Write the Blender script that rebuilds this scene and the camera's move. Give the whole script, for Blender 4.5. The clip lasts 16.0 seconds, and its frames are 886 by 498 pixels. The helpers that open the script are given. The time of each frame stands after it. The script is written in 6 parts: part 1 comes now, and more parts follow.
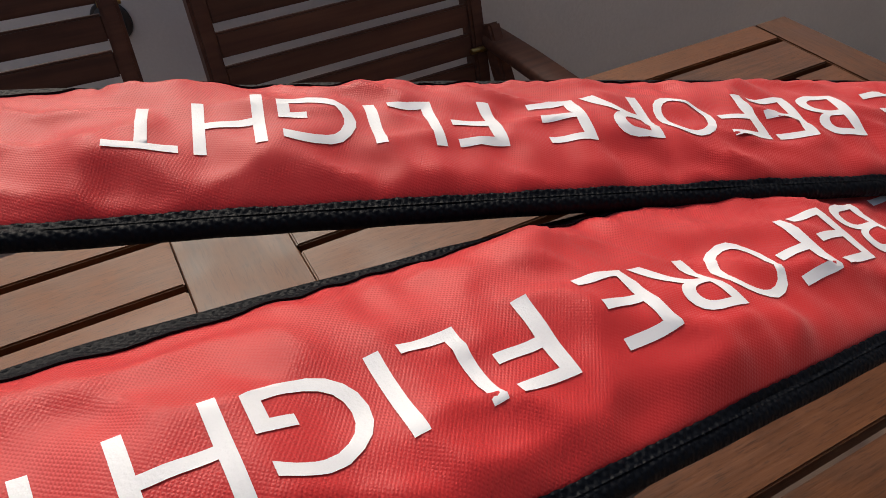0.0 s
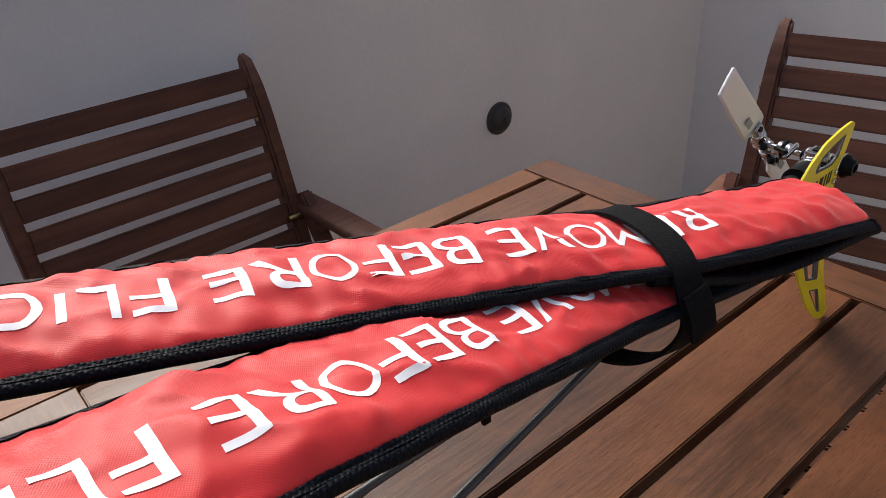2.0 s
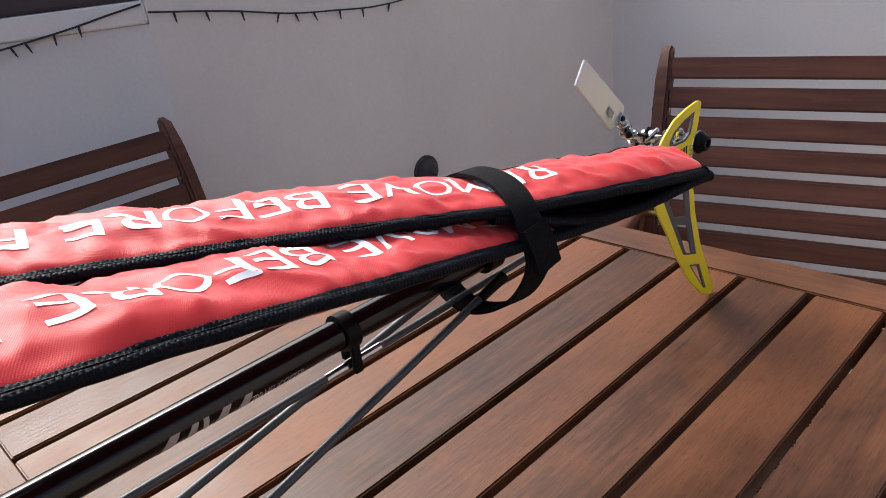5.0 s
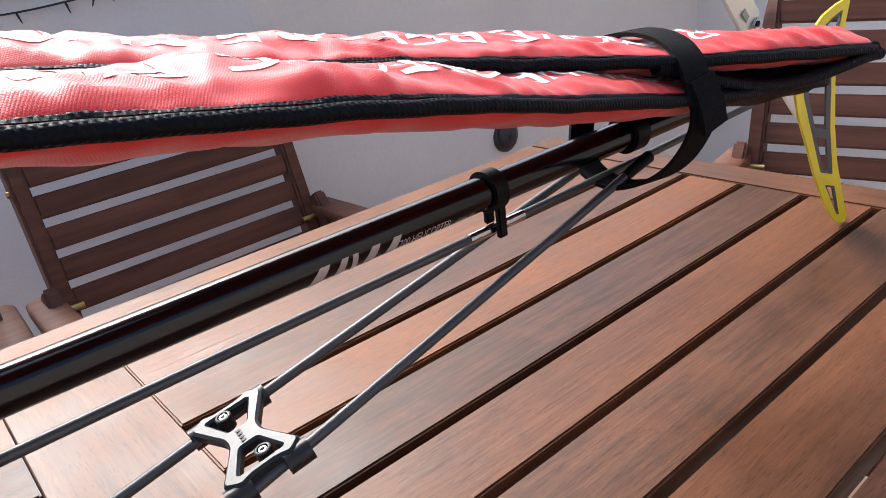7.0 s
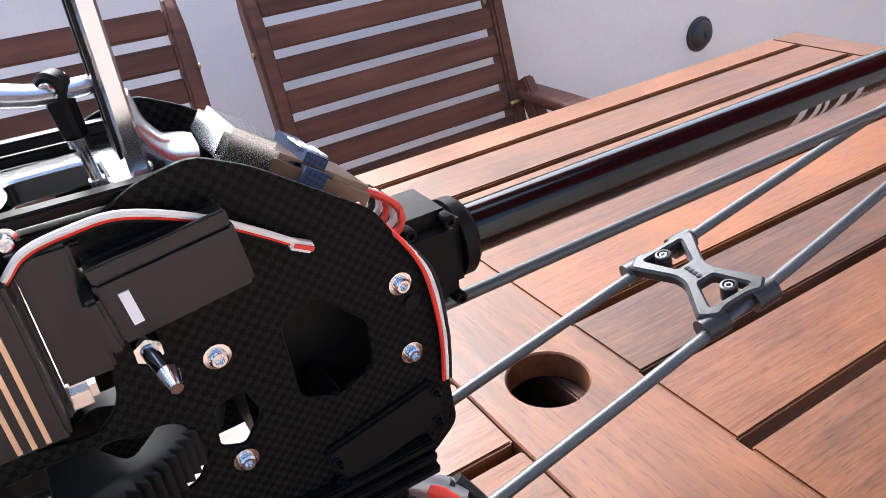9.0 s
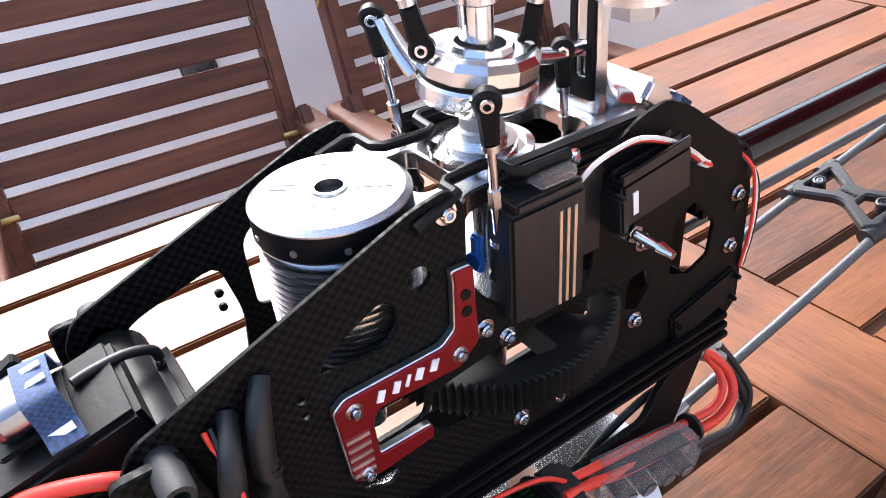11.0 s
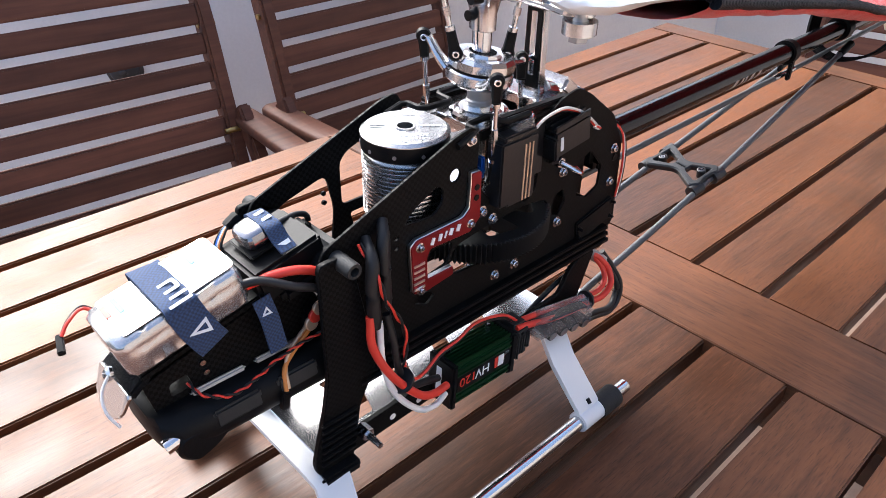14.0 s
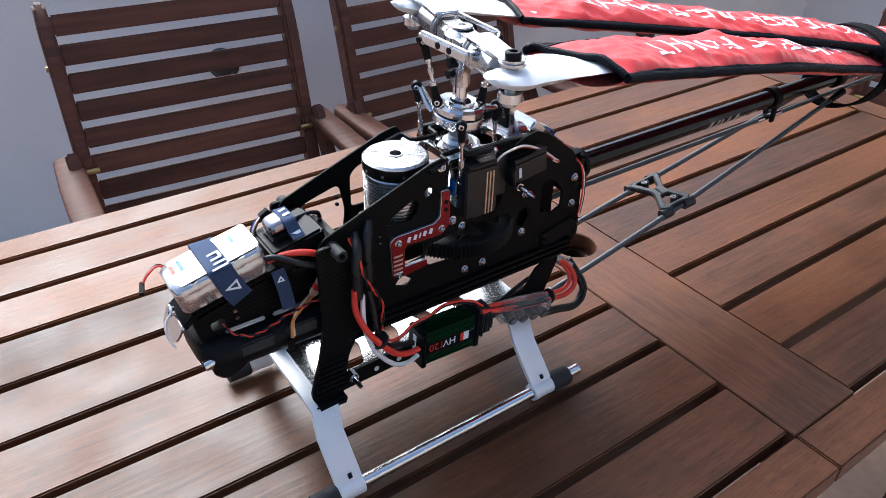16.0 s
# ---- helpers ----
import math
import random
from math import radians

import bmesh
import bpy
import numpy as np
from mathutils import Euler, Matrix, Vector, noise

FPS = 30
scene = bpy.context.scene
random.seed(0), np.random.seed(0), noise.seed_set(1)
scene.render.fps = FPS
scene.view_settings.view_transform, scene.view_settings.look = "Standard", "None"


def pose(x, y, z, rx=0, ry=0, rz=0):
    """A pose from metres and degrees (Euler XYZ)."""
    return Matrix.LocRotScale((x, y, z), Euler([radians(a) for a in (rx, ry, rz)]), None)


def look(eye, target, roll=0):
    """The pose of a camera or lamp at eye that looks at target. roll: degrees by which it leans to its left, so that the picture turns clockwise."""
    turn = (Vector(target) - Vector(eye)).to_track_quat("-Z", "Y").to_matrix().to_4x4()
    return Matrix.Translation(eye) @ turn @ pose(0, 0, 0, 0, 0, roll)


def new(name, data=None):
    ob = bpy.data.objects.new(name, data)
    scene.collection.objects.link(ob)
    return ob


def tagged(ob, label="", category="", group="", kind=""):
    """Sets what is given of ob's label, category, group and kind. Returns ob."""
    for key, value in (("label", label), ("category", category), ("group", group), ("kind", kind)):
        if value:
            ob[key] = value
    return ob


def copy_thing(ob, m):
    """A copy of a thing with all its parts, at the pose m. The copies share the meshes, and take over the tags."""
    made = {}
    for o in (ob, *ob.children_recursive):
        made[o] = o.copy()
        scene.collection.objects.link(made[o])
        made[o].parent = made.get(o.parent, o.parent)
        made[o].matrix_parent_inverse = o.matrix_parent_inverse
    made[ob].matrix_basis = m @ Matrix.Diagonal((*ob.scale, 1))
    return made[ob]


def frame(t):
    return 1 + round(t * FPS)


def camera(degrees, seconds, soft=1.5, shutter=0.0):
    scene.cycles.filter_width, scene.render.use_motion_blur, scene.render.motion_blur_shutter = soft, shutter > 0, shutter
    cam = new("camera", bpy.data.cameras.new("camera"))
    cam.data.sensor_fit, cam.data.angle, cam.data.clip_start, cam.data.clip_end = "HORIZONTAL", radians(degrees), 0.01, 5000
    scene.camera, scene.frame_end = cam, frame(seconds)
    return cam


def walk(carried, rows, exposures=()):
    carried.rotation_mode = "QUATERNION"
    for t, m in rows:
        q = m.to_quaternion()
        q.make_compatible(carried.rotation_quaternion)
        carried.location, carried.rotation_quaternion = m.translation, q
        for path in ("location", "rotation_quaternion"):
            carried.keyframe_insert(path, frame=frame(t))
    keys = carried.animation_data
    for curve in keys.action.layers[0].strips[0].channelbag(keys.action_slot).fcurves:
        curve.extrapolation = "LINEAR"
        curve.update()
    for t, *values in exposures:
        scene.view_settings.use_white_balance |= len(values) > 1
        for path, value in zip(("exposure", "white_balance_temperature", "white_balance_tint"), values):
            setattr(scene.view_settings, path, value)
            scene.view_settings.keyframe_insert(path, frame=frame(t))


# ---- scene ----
cam = camera(62.4, 16.0, soft=0.5)
PATH = [
    (0, (-0.008, -0.204, 1.181), (0.668, 1.135, -0.143), -2.1),
    (0.5, (0.009, -0.231, 1.191), (0.774, 1.16, -0.026), -3.6),
    (1, (0.017, -0.254, 1.202), (0.919, 1.138, 0.084), -2.0),
    (1.5, (0.027, -0.281, 1.212), (1.029, 1.109, 0.18), -3.5),
    (2, (0.037, -0.31, 1.218), (1.112, 1.045, 0.214), -3.6),
    (2.5, (0.043, -0.332, 1.223), (1.206, 0.976, 0.254), -3.5),
    (3, (0.045, -0.352, 1.222), (1.242, 0.941, 0.275), -4.1),
    (3.5, (0.043, -0.37, 1.219), (1.263, 0.917, 0.295), -4.2),
    (3.7, (0.043, -0.376, 1.215), (1.27, 0.914, 0.304), -4.4),
    (5.8, (0.029, -0.41, 1.116), (1.247, 0.969, 0.33), -8.1),
    (6, (0.028, -0.4, 1.107), (1.241, 0.975, 0.309), -8.0),
    (6.5, (0.017, -0.387, 1.087), (1.213, 1.006, 0.294), -7.7),
    (7, (-0.018, -0.36, 1.07), (1.105, 1.092, 0.277), -7.4),
    (7.5, (-0.047, -0.328, 1.06), (0.96, 1.169, 0.198), -7.8),
    (8, (-0.086, -0.302, 1.055), (0.84, 1.217, 0.141), -7.7),
    (8.5, (-0.131, -0.282, 1.051), (0.73, 1.249, 0.094), -7.5),
    (9, (-0.18, -0.266, 1.06), (0.649, 1.263, 0.073), -6.6),
    (9.5, (-0.219, -0.253, 1.074), (0.611, 1.257, 0.059), -7.3),
    (10, (-0.269, -0.241, 1.081), (0.556, 1.258, 0.045), -8.1),
    (10.2, (-0.287, -0.24, 1.086), (0.54, 1.241, 0.026), -7.9),
    (12.3, (-0.438, -0.272, 1.131), (0.594, 0.994, -0.024), 0.1),
    (12.5, (-0.449, -0.276, 1.134), (0.615, 0.963, -0.021), 0.2),
    (13, (-0.48, -0.292, 1.142), (0.618, 0.931, 0.003), -0.0),
    (13.5, (-0.509, -0.315, 1.153), (0.614, 0.901, 0.031), 0.3),
    (14, (-0.529, -0.357, 1.168), (0.627, 0.855, 0.074), 1.1),
    (14.5, (-0.548, -0.411, 1.197), (0.518, 0.897, 0.123), 0.7),
    (15, (-0.553, -0.453, 1.221), (0.415, 0.891, 0.1), 0.4),
    (15.5, (-0.55, -0.48, 1.239), (0.439, 0.863, 0.135), 1.5),
    (16, (-0.547, -0.501, 1.256), (0.427, 0.843, 0.14), 1.6),
]
EXPOSURES = [(0, -0.40, 6650, 8), (1, 0.00, 6450, 8), (2, 0.29, 6200, 8), (3.5, 0.64, 5950, 8), (6, 0.70, 5950, 8), (7, 1.14, 5850, 8), (8, 1.52, 5700, 8),
             (9, 1.98, 5600, 8), (10, 2.14, 5750, 9), (12.5, 2.27, 5850, 9), (13.2, 1.92, 5900, 9), (14, 1.58, 5820, 8), (14.5, 1.43, 5850, 7), (15, 1.18, 5680, 6), (16, 0.96, 5400, 5)]
walk(cam, [(t, look(eye, target, roll)) for t, eye, target, roll in PATH], EXPOSURES)
# ---- light ----
TABLE = 0.74
CY = -0.05            # the model's centre line
world = bpy.data.worlds.new("sky")
scene.world = world
world.use_nodes = True
wn = world.node_tree
sky = wn.nodes.new("ShaderNodeTexSky")
sky.sky_type = "NISHITA"
sky.sun_disc = False
sky.sun_elevation = radians(45)
sky.sun_rotation = radians(6)
sky.air_density, sky.dust_density, sky.ozone_density = 1.0, 7.0, 1.0
wn.nodes["Background"].inputs["Strength"].default_value = 0.15
wn.links.new(sky.outputs["Color"], wn.nodes["Background"].inputs["Color"])
sun = new("sun", bpy.data.lights.new("sun", "SUN"))
sun.data.energy, sun.data.angle, sun.data.color = 2.0, radians(30), (1.0, 0.96, 0.91)
sun.matrix_world = look((0.31, 2.98, 3.05), (0, 0, 0))


# ---- materials ----
def material(name, base, rough=0.5, metal=0.0, spec=0.5, grain=None, tint=0.0, bump=0.0, bscale=80.0, stretch=(1, 1, 1), rvar=0.0,
             weave=0.0, coat=0.0, warm=None, stain=0.0, stain_scale=9.0, hatch=0.0, patch=None, pore=0.0):
    """Principled material. grain: a second colour mixed in by stretched noise; tint: value change from piece to piece, towards the colour warm;
    stain: large-scale value change; weave: size of a woven pattern; hatch: spacing of woven threads in the relief; pore: strength of the dark pores along the grain."""
    m = bpy.data.materials.new(name)
    m.use_nodes = True
    t = m.node_tree
    p = t.nodes["Principled BSDF"]
    p.inputs["Base Color"].default_value = (*base, 1)
    p.inputs["Roughness"].default_value = rough
    p.inputs["Metallic"].default_value = metal
    p.inputs["Specular IOR Level"].default_value = spec
    p.inputs["Coat Weight"].default_value = coat
    p.inputs["Coat Roughness"].default_value = 0.12
    tc = t.nodes.new("ShaderNodeTexCoord")
    mp = t.nodes.new("ShaderNodeMapping")
    mp.inputs["Scale"].default_value = stretch
    t.links.new(tc.outputs["Object"], mp.inputs["Vector"])
    col = None

    def noise_tex(scale, detail=5.0, rough_=0.55, vec=mp.outputs["Vector"]):
        n = t.nodes.new("ShaderNodeTexNoise")
        n.inputs["Scale"].default_value, n.inputs["Detail"].default_value, n.inputs["Roughness"].default_value = scale, detail, rough_
        t.links.new(vec, n.inputs["Vector"])
        return n

    def mixed(fac, a, b, kind="MIX"):
        x = t.nodes.new("ShaderNodeMix")
        x.data_type, x.blend_type = "RGBA", kind
        for sock, val in ((x.inputs[0], fac), (x.inputs[6], a), (x.inputs[7], b)):
            if isinstance(val, bpy.types.NodeSocket):
                t.links.new(val, sock)
            elif isinstance(val, tuple):
                sock.default_value = (*val[:3], 1)
            else:
                sock.default_value = val
        return x.outputs[2]

    def ramp(val, lo, hi, a=0.0, b=1.0):
        r = t.nodes.new("ShaderNodeMapRange")
        for k, v in zip((1, 2, 3, 4), (lo, hi, a, b)):
            r.inputs[k].default_value = v
        t.links.new(val, r.inputs[0])
        return r.outputs[0]

    fine = noise_tex(bscale)
    if grain:
        col = mixed(ramp(fine.outputs["Fac"], 0.32, 0.68), tuple(base), tuple(grain))
    if tint:
        info = t.nodes.new("ShaderNodeObjectInfo")
        v = ramp(info.outputs["Random"], 0, 1, 1 - tint, 1 + tint)
        if warm:
            other = t.nodes.new("ShaderNodeMath")
            other.operation = "PINGPONG"
            other.inputs[1].default_value = 0.17
            t.links.new(info.outputs["Random"], other.inputs[0])
            col = mixed(ramp(other.outputs[0], 0.06, 0.17, 0.0, 0.75), col if col else tuple(base), tuple(warm))
        comb = t.nodes.new("ShaderNodeCombineColor")
        for i in range(3):
            t.links.new(v, comb.inputs[i])
        col = mixed(1.0, col if col else tuple(base), comb.outputs[0], "MULTIPLY")
    if stain:
        big = noise_tex(stain_scale, 4.0, 0.6, tc.outputs["Object"])
        v = ramp(big.outputs["Fac"], 0.3, 0.7, 1 - stain, 1 + stain)
        comb = t.nodes.new("ShaderNodeCombineColor")
        for i in range(3):
            t.links.new(v, comb.inputs[i])
        col = mixed(1.0, col if col else tuple(base), comb.outputs[0], "MULTIPLY")
        if rvar:
            t.links.new(ramp(big.outputs["Fac"], 0.3, 0.7, rough - rvar, rough + rvar), p.inputs["Roughness"])
    if patch:
        blot = noise_tex(6.5, 6.0, 0.62, tc.outputs["Object"])
        col = mixed(ramp(blot.outputs["Fac"], 0.50, 0.68, 0.0, 0.62), col if col else tuple(base), tuple(patch))
    if pore:
        specks = noise_tex(bscale * 7.0, 3.0, 0.6)
        col = mixed(ramp(specks.outputs["Fac"], 0.54, 0.66, 0.0, pore), col if col else tuple(base), tuple(0.22 * c for c in base))
        pale = noise_tex(bscale * 3.1, 4.0, 0.65)
        col = mixed(ramp(pale.outputs["Fac"], 0.52, 0.72, 0.0, pore * 0.45), col, tuple(1.7 * c for c in base))
    height = fine.outputs["Fac"]
    if weave:
        chk = t.nodes.new("ShaderNodeTexChecker")
        chk.inputs["Scale"].default_value = 1.0 / weave
        t.links.new(tc.outputs["Object"], chk.inputs["Vector"])
        col = mixed(chk.outputs["Fac"], col if col else tuple(base), tuple(min(1, c * 2.2 + 0.0045) for c in base))
        if metal == 0:
            t.links.new(ramp(chk.outputs["Fac"], 0, 1, rough, min(1, rough + 0.2)), p.inputs["Roughness"])
    if col:
        t.links.new(col, p.inputs["Base Color"])
    if bump:
        b = t.nodes.new("ShaderNodeBump")
        b.inputs["Strength"].default_value, b.inputs["Distance"].default_value = bump, 0.0015
        if hatch:
            waves = []
            for turn_ in (35, -55):
                wv = t.nodes.new("ShaderNodeTexWave")
                wv.inputs["Scale"].default_value = 0.314 / hatch
                wv.inputs["Distortion"].default_value, wv.inputs["Detail Scale"].default_value = 0.6, 2.0
                wm = t.nodes.new("ShaderNodeMapping")
                wm.inputs["Rotation"].default_value = (0, 0, radians(turn_))
                t.links.new(tc.outputs["Object"], wm.inputs["Vector"])
                t.links.new(wm.outputs["Vector"], wv.inputs["Vector"])
                waves.append(wv.outputs["Fac"])
            both = t.nodes.new("ShaderNodeMath")
            both.operation = "MULTIPLY_ADD"
            t.links.new(waves[0], both.inputs[0])
            t.links.new(waves[1], both.inputs[1])
            t.links.new(fine.outputs["Fac"], both.inputs[2])
            height = both.outputs[0]
        t.links.new(height, b.inputs["Height"])
        t.links.new(b.outputs["Normal"], p.inputs["Normal"])
    return m


WOOD = material("oiled_table_wood", (0.115, 0.045, 0.0198), 0.44, spec=0.25, coat=0.02, grain=(0.058, 0.0235, 0.0108), tint=0.36, bump=0.4, bscale=75, warm=(0.168, 0.056, 0.0155),
                stretch=(0.16, 1.9, 1.9), pore=0.55, patch=(0.150, 0.050, 0.015), stain=0.30, stain_scale=11, rvar=0.11)
WOOD_Y = material("oiled_board_wood", (0.115, 0.045, 0.0198), 0.44, spec=0.25, coat=0.02, grain=(0.062, 0.0265, 0.0132), tint=0.12, bump=0.25, bscale=60,
                  stretch=(1.9, 0.16, 1.9), pore=0.5, patch=(0.150, 0.055, 0.020), stain=0.2, stain_scale=13, rvar=0.09)
for m in (WOOD, WOOD_Y):
    m.node_tree.nodes["Principled BSDF"].inputs["Coat Roughness"].default_value = 0.27
# darker copy of the table wood; the shade under the top is in its colour
WOOD_SHADED = material("shaded_underside_wood", (0.07, 0.03, 0.016), 0.6, grain=(0.04, 0.017, 0.01), bscale=30, stretch=(0.2, 2, 2))
CHAIR = material("stained_chair_wood", (0.142, 0.056, 0.033), 0.56, spec=0.24, grain=(0.080, 0.032, 0.020), tint=0.18, bump=0.2, bscale=40,
                 stretch=(0.12, 2, 2), stain=0.15)
PLASTER = material("painted_plaster", (0.77, 0.735, 0.69), 0.85, spec=0.2, grain=(0.73, 0.695, 0.65), bump=0.35, bscale=140, stain=0.05, stain_scale=2.2)
# for the added south wall; its tone sets the fill light and black reflections
FILL_WALL = material("unseen_wall_render", (0.32, 0.295, 0.27), 0.8, grain=(0.28, 0.255, 0.235), bump=0.3, bscale=60, stain=0.08)
TILE = material("terrace_tile", (0.36, 0.25, 0.19), 0.6, grain=(0.3, 0.2, 0.15), bscale=30, stain=0.1)
IRON = material("dark_painted_metal", (0.035, 0.03, 0.028), 0.5, bump=0.1)
RAILM = material("dark_rail_paint", (0.05, 0.035, 0.035), 0.5, bump=0.1)


# ---- building helpers ----
def part(name, bm, mat, parent=None, label="", smooth=None):
    """One mesh object from a bmesh, under a thing or a part. smooth: the angle below which edges are smoothed."""
    me = bpy.data.meshes.new(name)
    if smooth:
        bm.normal_update()
        for f in bm.faces:
            f.smooth = True
        for e in bm.edges:
            if len(e.link_faces) != 2 or e.calc_face_angle(3.2) > radians(smooth):
                e.smooth = False
    bm.to_mesh(me)
    bm.free()
    me.materials.append(mat)
    ob = new(name, me)
    if parent:
        ob.parent = parent
    if label:
        ob["label"] = label
    return ob


def empty(name, label, category, loc=(0, 0, 0), group="", kind=""):
    ob = tagged(new(name), label, category, group, kind)
    ob.empty_display_size = 0.05
    ob.location = loc
    return ob


def box(bm, c, s, bevel=0.0, rot=None):
    """A box of size s round c, turned by the Matrix rot, its edges bevelled."""
    m = Matrix.Translation(c) @ (rot.to_4x4() if rot else Matrix()) @ Matrix.Diagonal((*s, 1))
    vs = bmesh.ops.create_cube(bm, size=1, matrix=m)["verts"]
    if bevel:
        es = list({e for v in vs for e in v.link_edges})
        bmesh.ops.bevel(bm, geom=es, offset=bevel, segments=2, affect="EDGES", clamp_overlap=True)
    return bm


def rod(bm, a, b, r, r2=None, seg=16, cap=True):
    """A round bar from a to b."""
    a, b = Vector(a), Vector(b)
    d = b - a
    m = Matrix.Translation((a + b) / 2) @ d.to_track_quat("Z", "Y").to_matrix().to_4x4()
    bmesh.ops.create_cone(bm, cap_ends=cap, segments=seg, radius1=r, radius2=r if r2 is None else r2, depth=d.length, matrix=m)
    return bm


def lathe(bm, profile, m=Matrix(), seg=32):
    """A turned body: profile of (radius, height) along m's z."""
    rings = []
    for r, z in profile:
        rings.append([bm.verts.new(m @ Vector((r * math.cos(a), r * math.sin(a), z))) for a in (2 * math.pi * i / seg for i in range(seg))])
    for p, q in zip(rings, rings[1:]):
        for i in range(seg):
            bm.faces.new((p[i], p[(i + 1) % seg], q[(i + 1) % seg], q[i]))
    bm.faces.new(rings[0][::-1])
    bm.faces.new(rings[-1])
    return bm


def spline(pts, n=6):
    """Points of a smooth line through pts."""
    p = [Vector(v) for v in pts]
    p = [2 * p[0] - p[1]] + p + [2 * p[-1] - p[-2]]
    out = []
    for i in range(1, len(p) - 2):
        for k in range(n):
            t = k / n
            a, b, c, d = p[i - 1], p[i], p[i + 1], p[i + 2]
            out.append(0.5 * (2 * b + (c - a) * t + (2 * a - 5 * b + 4 * c - d) * t * t + (3 * b - a - 3 * c + d) * t ** 3))
    return out + [p[-2]]


def sweep(bm, pts, r, seg=8, flat=1.0, up=(0, 0, 1)):
    """A cable along pts; flat squeezes it along up."""
    rings = []
    for i, p in enumerate(pts):
        d = (pts[min(i + 1, len(pts) - 1)] - pts[max(i - 1, 0)]).normalized()
        u = Vector(up) - d * Vector(up).dot(d)
        if u.length < 0.05:
            u = Vector((1, 0, 0)) - d * d.x
        u.normalize()
        w = d.cross(u)
        rr = r(i / (len(pts) - 1)) if callable(r) else r
        rings.append([bm.verts.new(p + rr * (math.cos(a) * w + flat * math.sin(a) * u)) for a in (2 * math.pi * k / seg for k in range(seg))])
    for p, q in zip(rings, rings[1:]):
        for i in range(seg):
            bm.faces.new((p[i], q[i], q[(i + 1) % seg], p[(i + 1) % seg]))
    bm.faces.new(rings[0])
    bm.faces.new(rings[-1][::-1])
    return bm


def ribbon(bm, pts, width, thick, across):
    """A flat band along pts; across gives its width's direction."""
    rings = []
    for i, p in enumerate(pts):
        d = (pts[min(i + 1, len(pts) - 1)] - pts[max(i - 1, 0)]).normalized()
        w = Vector(across) - d * Vector(across).dot(d)
        w.normalize()
        n = d.cross(w)
        rings.append([bm.verts.new(p + sx * width / 2 * w + sy * thick / 2 * n) for sx, sy in ((-1, -1), (1, -1), (1, 1), (-1, 1))])
    for p, q in zip(rings, rings[1:]):
        for i in range(4):
            bm.faces.new((p[i], q[i], q[(i + 1) % 4], p[(i + 1) % 4]))
    bm.faces.new(rings[0])
    bm.faces.new(rings[-1][::-1])
    return bm


def flat_shape(loops, thick, bevel=0.0, m=Matrix(), text=None, size=1.0):
    """A bmesh of a flat shape with holes (loops of (u, v)), or of a line of text, extruded both ways and laid by m."""
    if text is None:
        cu = bpy.data.curves.new("tmp", "CURVE")
        cu.dimensions = "2D"
        for lp in loops:
            s = cu.splines.new("POLY")
            s.points.add(len(lp) - 1)
            for q, (u, v) in zip(s.points, lp):
                q.co = (u, v, 0, 1)
            s.use_cyclic_u = True
    else:
        cu = bpy.data.curves.new("tmp", "FONT")
        cu.body, cu.size, cu.resolution_u = text, size, 5
    cu.fill_mode = "BOTH"
    cu.extrude, cu.bevel_depth, cu.bevel_resolution = max(0.0, thick / 2 - bevel), bevel, 0
    if bevel:
        cu.offset = -bevel
    ob = bpy.data.objects.new("tmp", cu)
    scene.collection.objects.link(ob)
    bpy.context.view_layer.update()
    me = bpy.data.meshes.new_from_object(ob.evaluated_get(bpy.context.evaluated_depsgraph_get()))
    bm = bmesh.new()
    bm.from_mesh(me)
    bpy.data.objects.remove(ob)
    bpy.data.meshes.remove(me)
    bpy.data.curves.remove(cu)
    bmesh.ops.remove_doubles(bm, verts=bm.verts, dist=1e-6)
    bm.transform(m)
    return bm


def circle(c, r, n=16):
    return [(c[0] + r * math.cos(2 * math.pi * i / n), c[1] + r * math.sin(2 * math.pi * i / n)) for i in range(n)]


def rounded(pts, r, n=3):
    """A closed outline with its corners rounded."""
    out = []
    k = len(pts)
    for i in range(k):
        a, b, c = (Vector(pts[j % k]) for j in (i - 1, i, i + 1))
        ra = min(r, (a - b).length * 0.45, (c - b).length * 0.45)
        p, q = b + (a - b).normalized() * ra, b + (c - b).normalized() * ra
        for s in range(n + 1):
            t = s / n
            out.append(tuple((1 - t) ** 2 * p + 2 * t * (1 - t) * b + t * t * q))
    return out


XZ = Matrix(((1, 0, 0, 0), (0, 0, -1, 0), (0, 1, 0, 0), (0, 0, 0, 1)))   # lays (u, v) on x and z, facing -y


def at(x, y, z):
    return Matrix.Translation((x, y, z))


# ---- the terrace ----
def setting(name, c, s, mat, label, bevel=0.0):
    ob = part(name, box(bmesh.new(), c, s, bevel), mat)
    return tagged(ob, label, name.split("_")[0], kind="structure")


WALL_Y = 0.945
setting("floor", (0.6, -0.6, -0.05), (9, 8, 0.1), TILE, "warm grey terrace floor tiles under the garden table")
setting("wall_north", (1.4, WALL_Y + 0.1, 0.546), (1.56, 0.2, 1.092), PLASTER, "grey painted plaster parapet wall behind the chairs")
# added out of view: bounces some light back and keeps black parts dark
setting("wall_south", (1.3, -2.6, 1.15), (6.0, 0.2, 2.3), FILL_WALL, "unseen grey wall added to shape the light on the terrace")
east = setting("wall_east", (0, 0, 0), (0.2, 3.8, 3.0), PLASTER, "grey painted plaster wall beyond the table's end")
east.matrix_world = at(2.1, WALL_Y, 1.5) @ pose(0, 0, 0, 0, 0, 3) @ at(0.1, -1.85, 0)
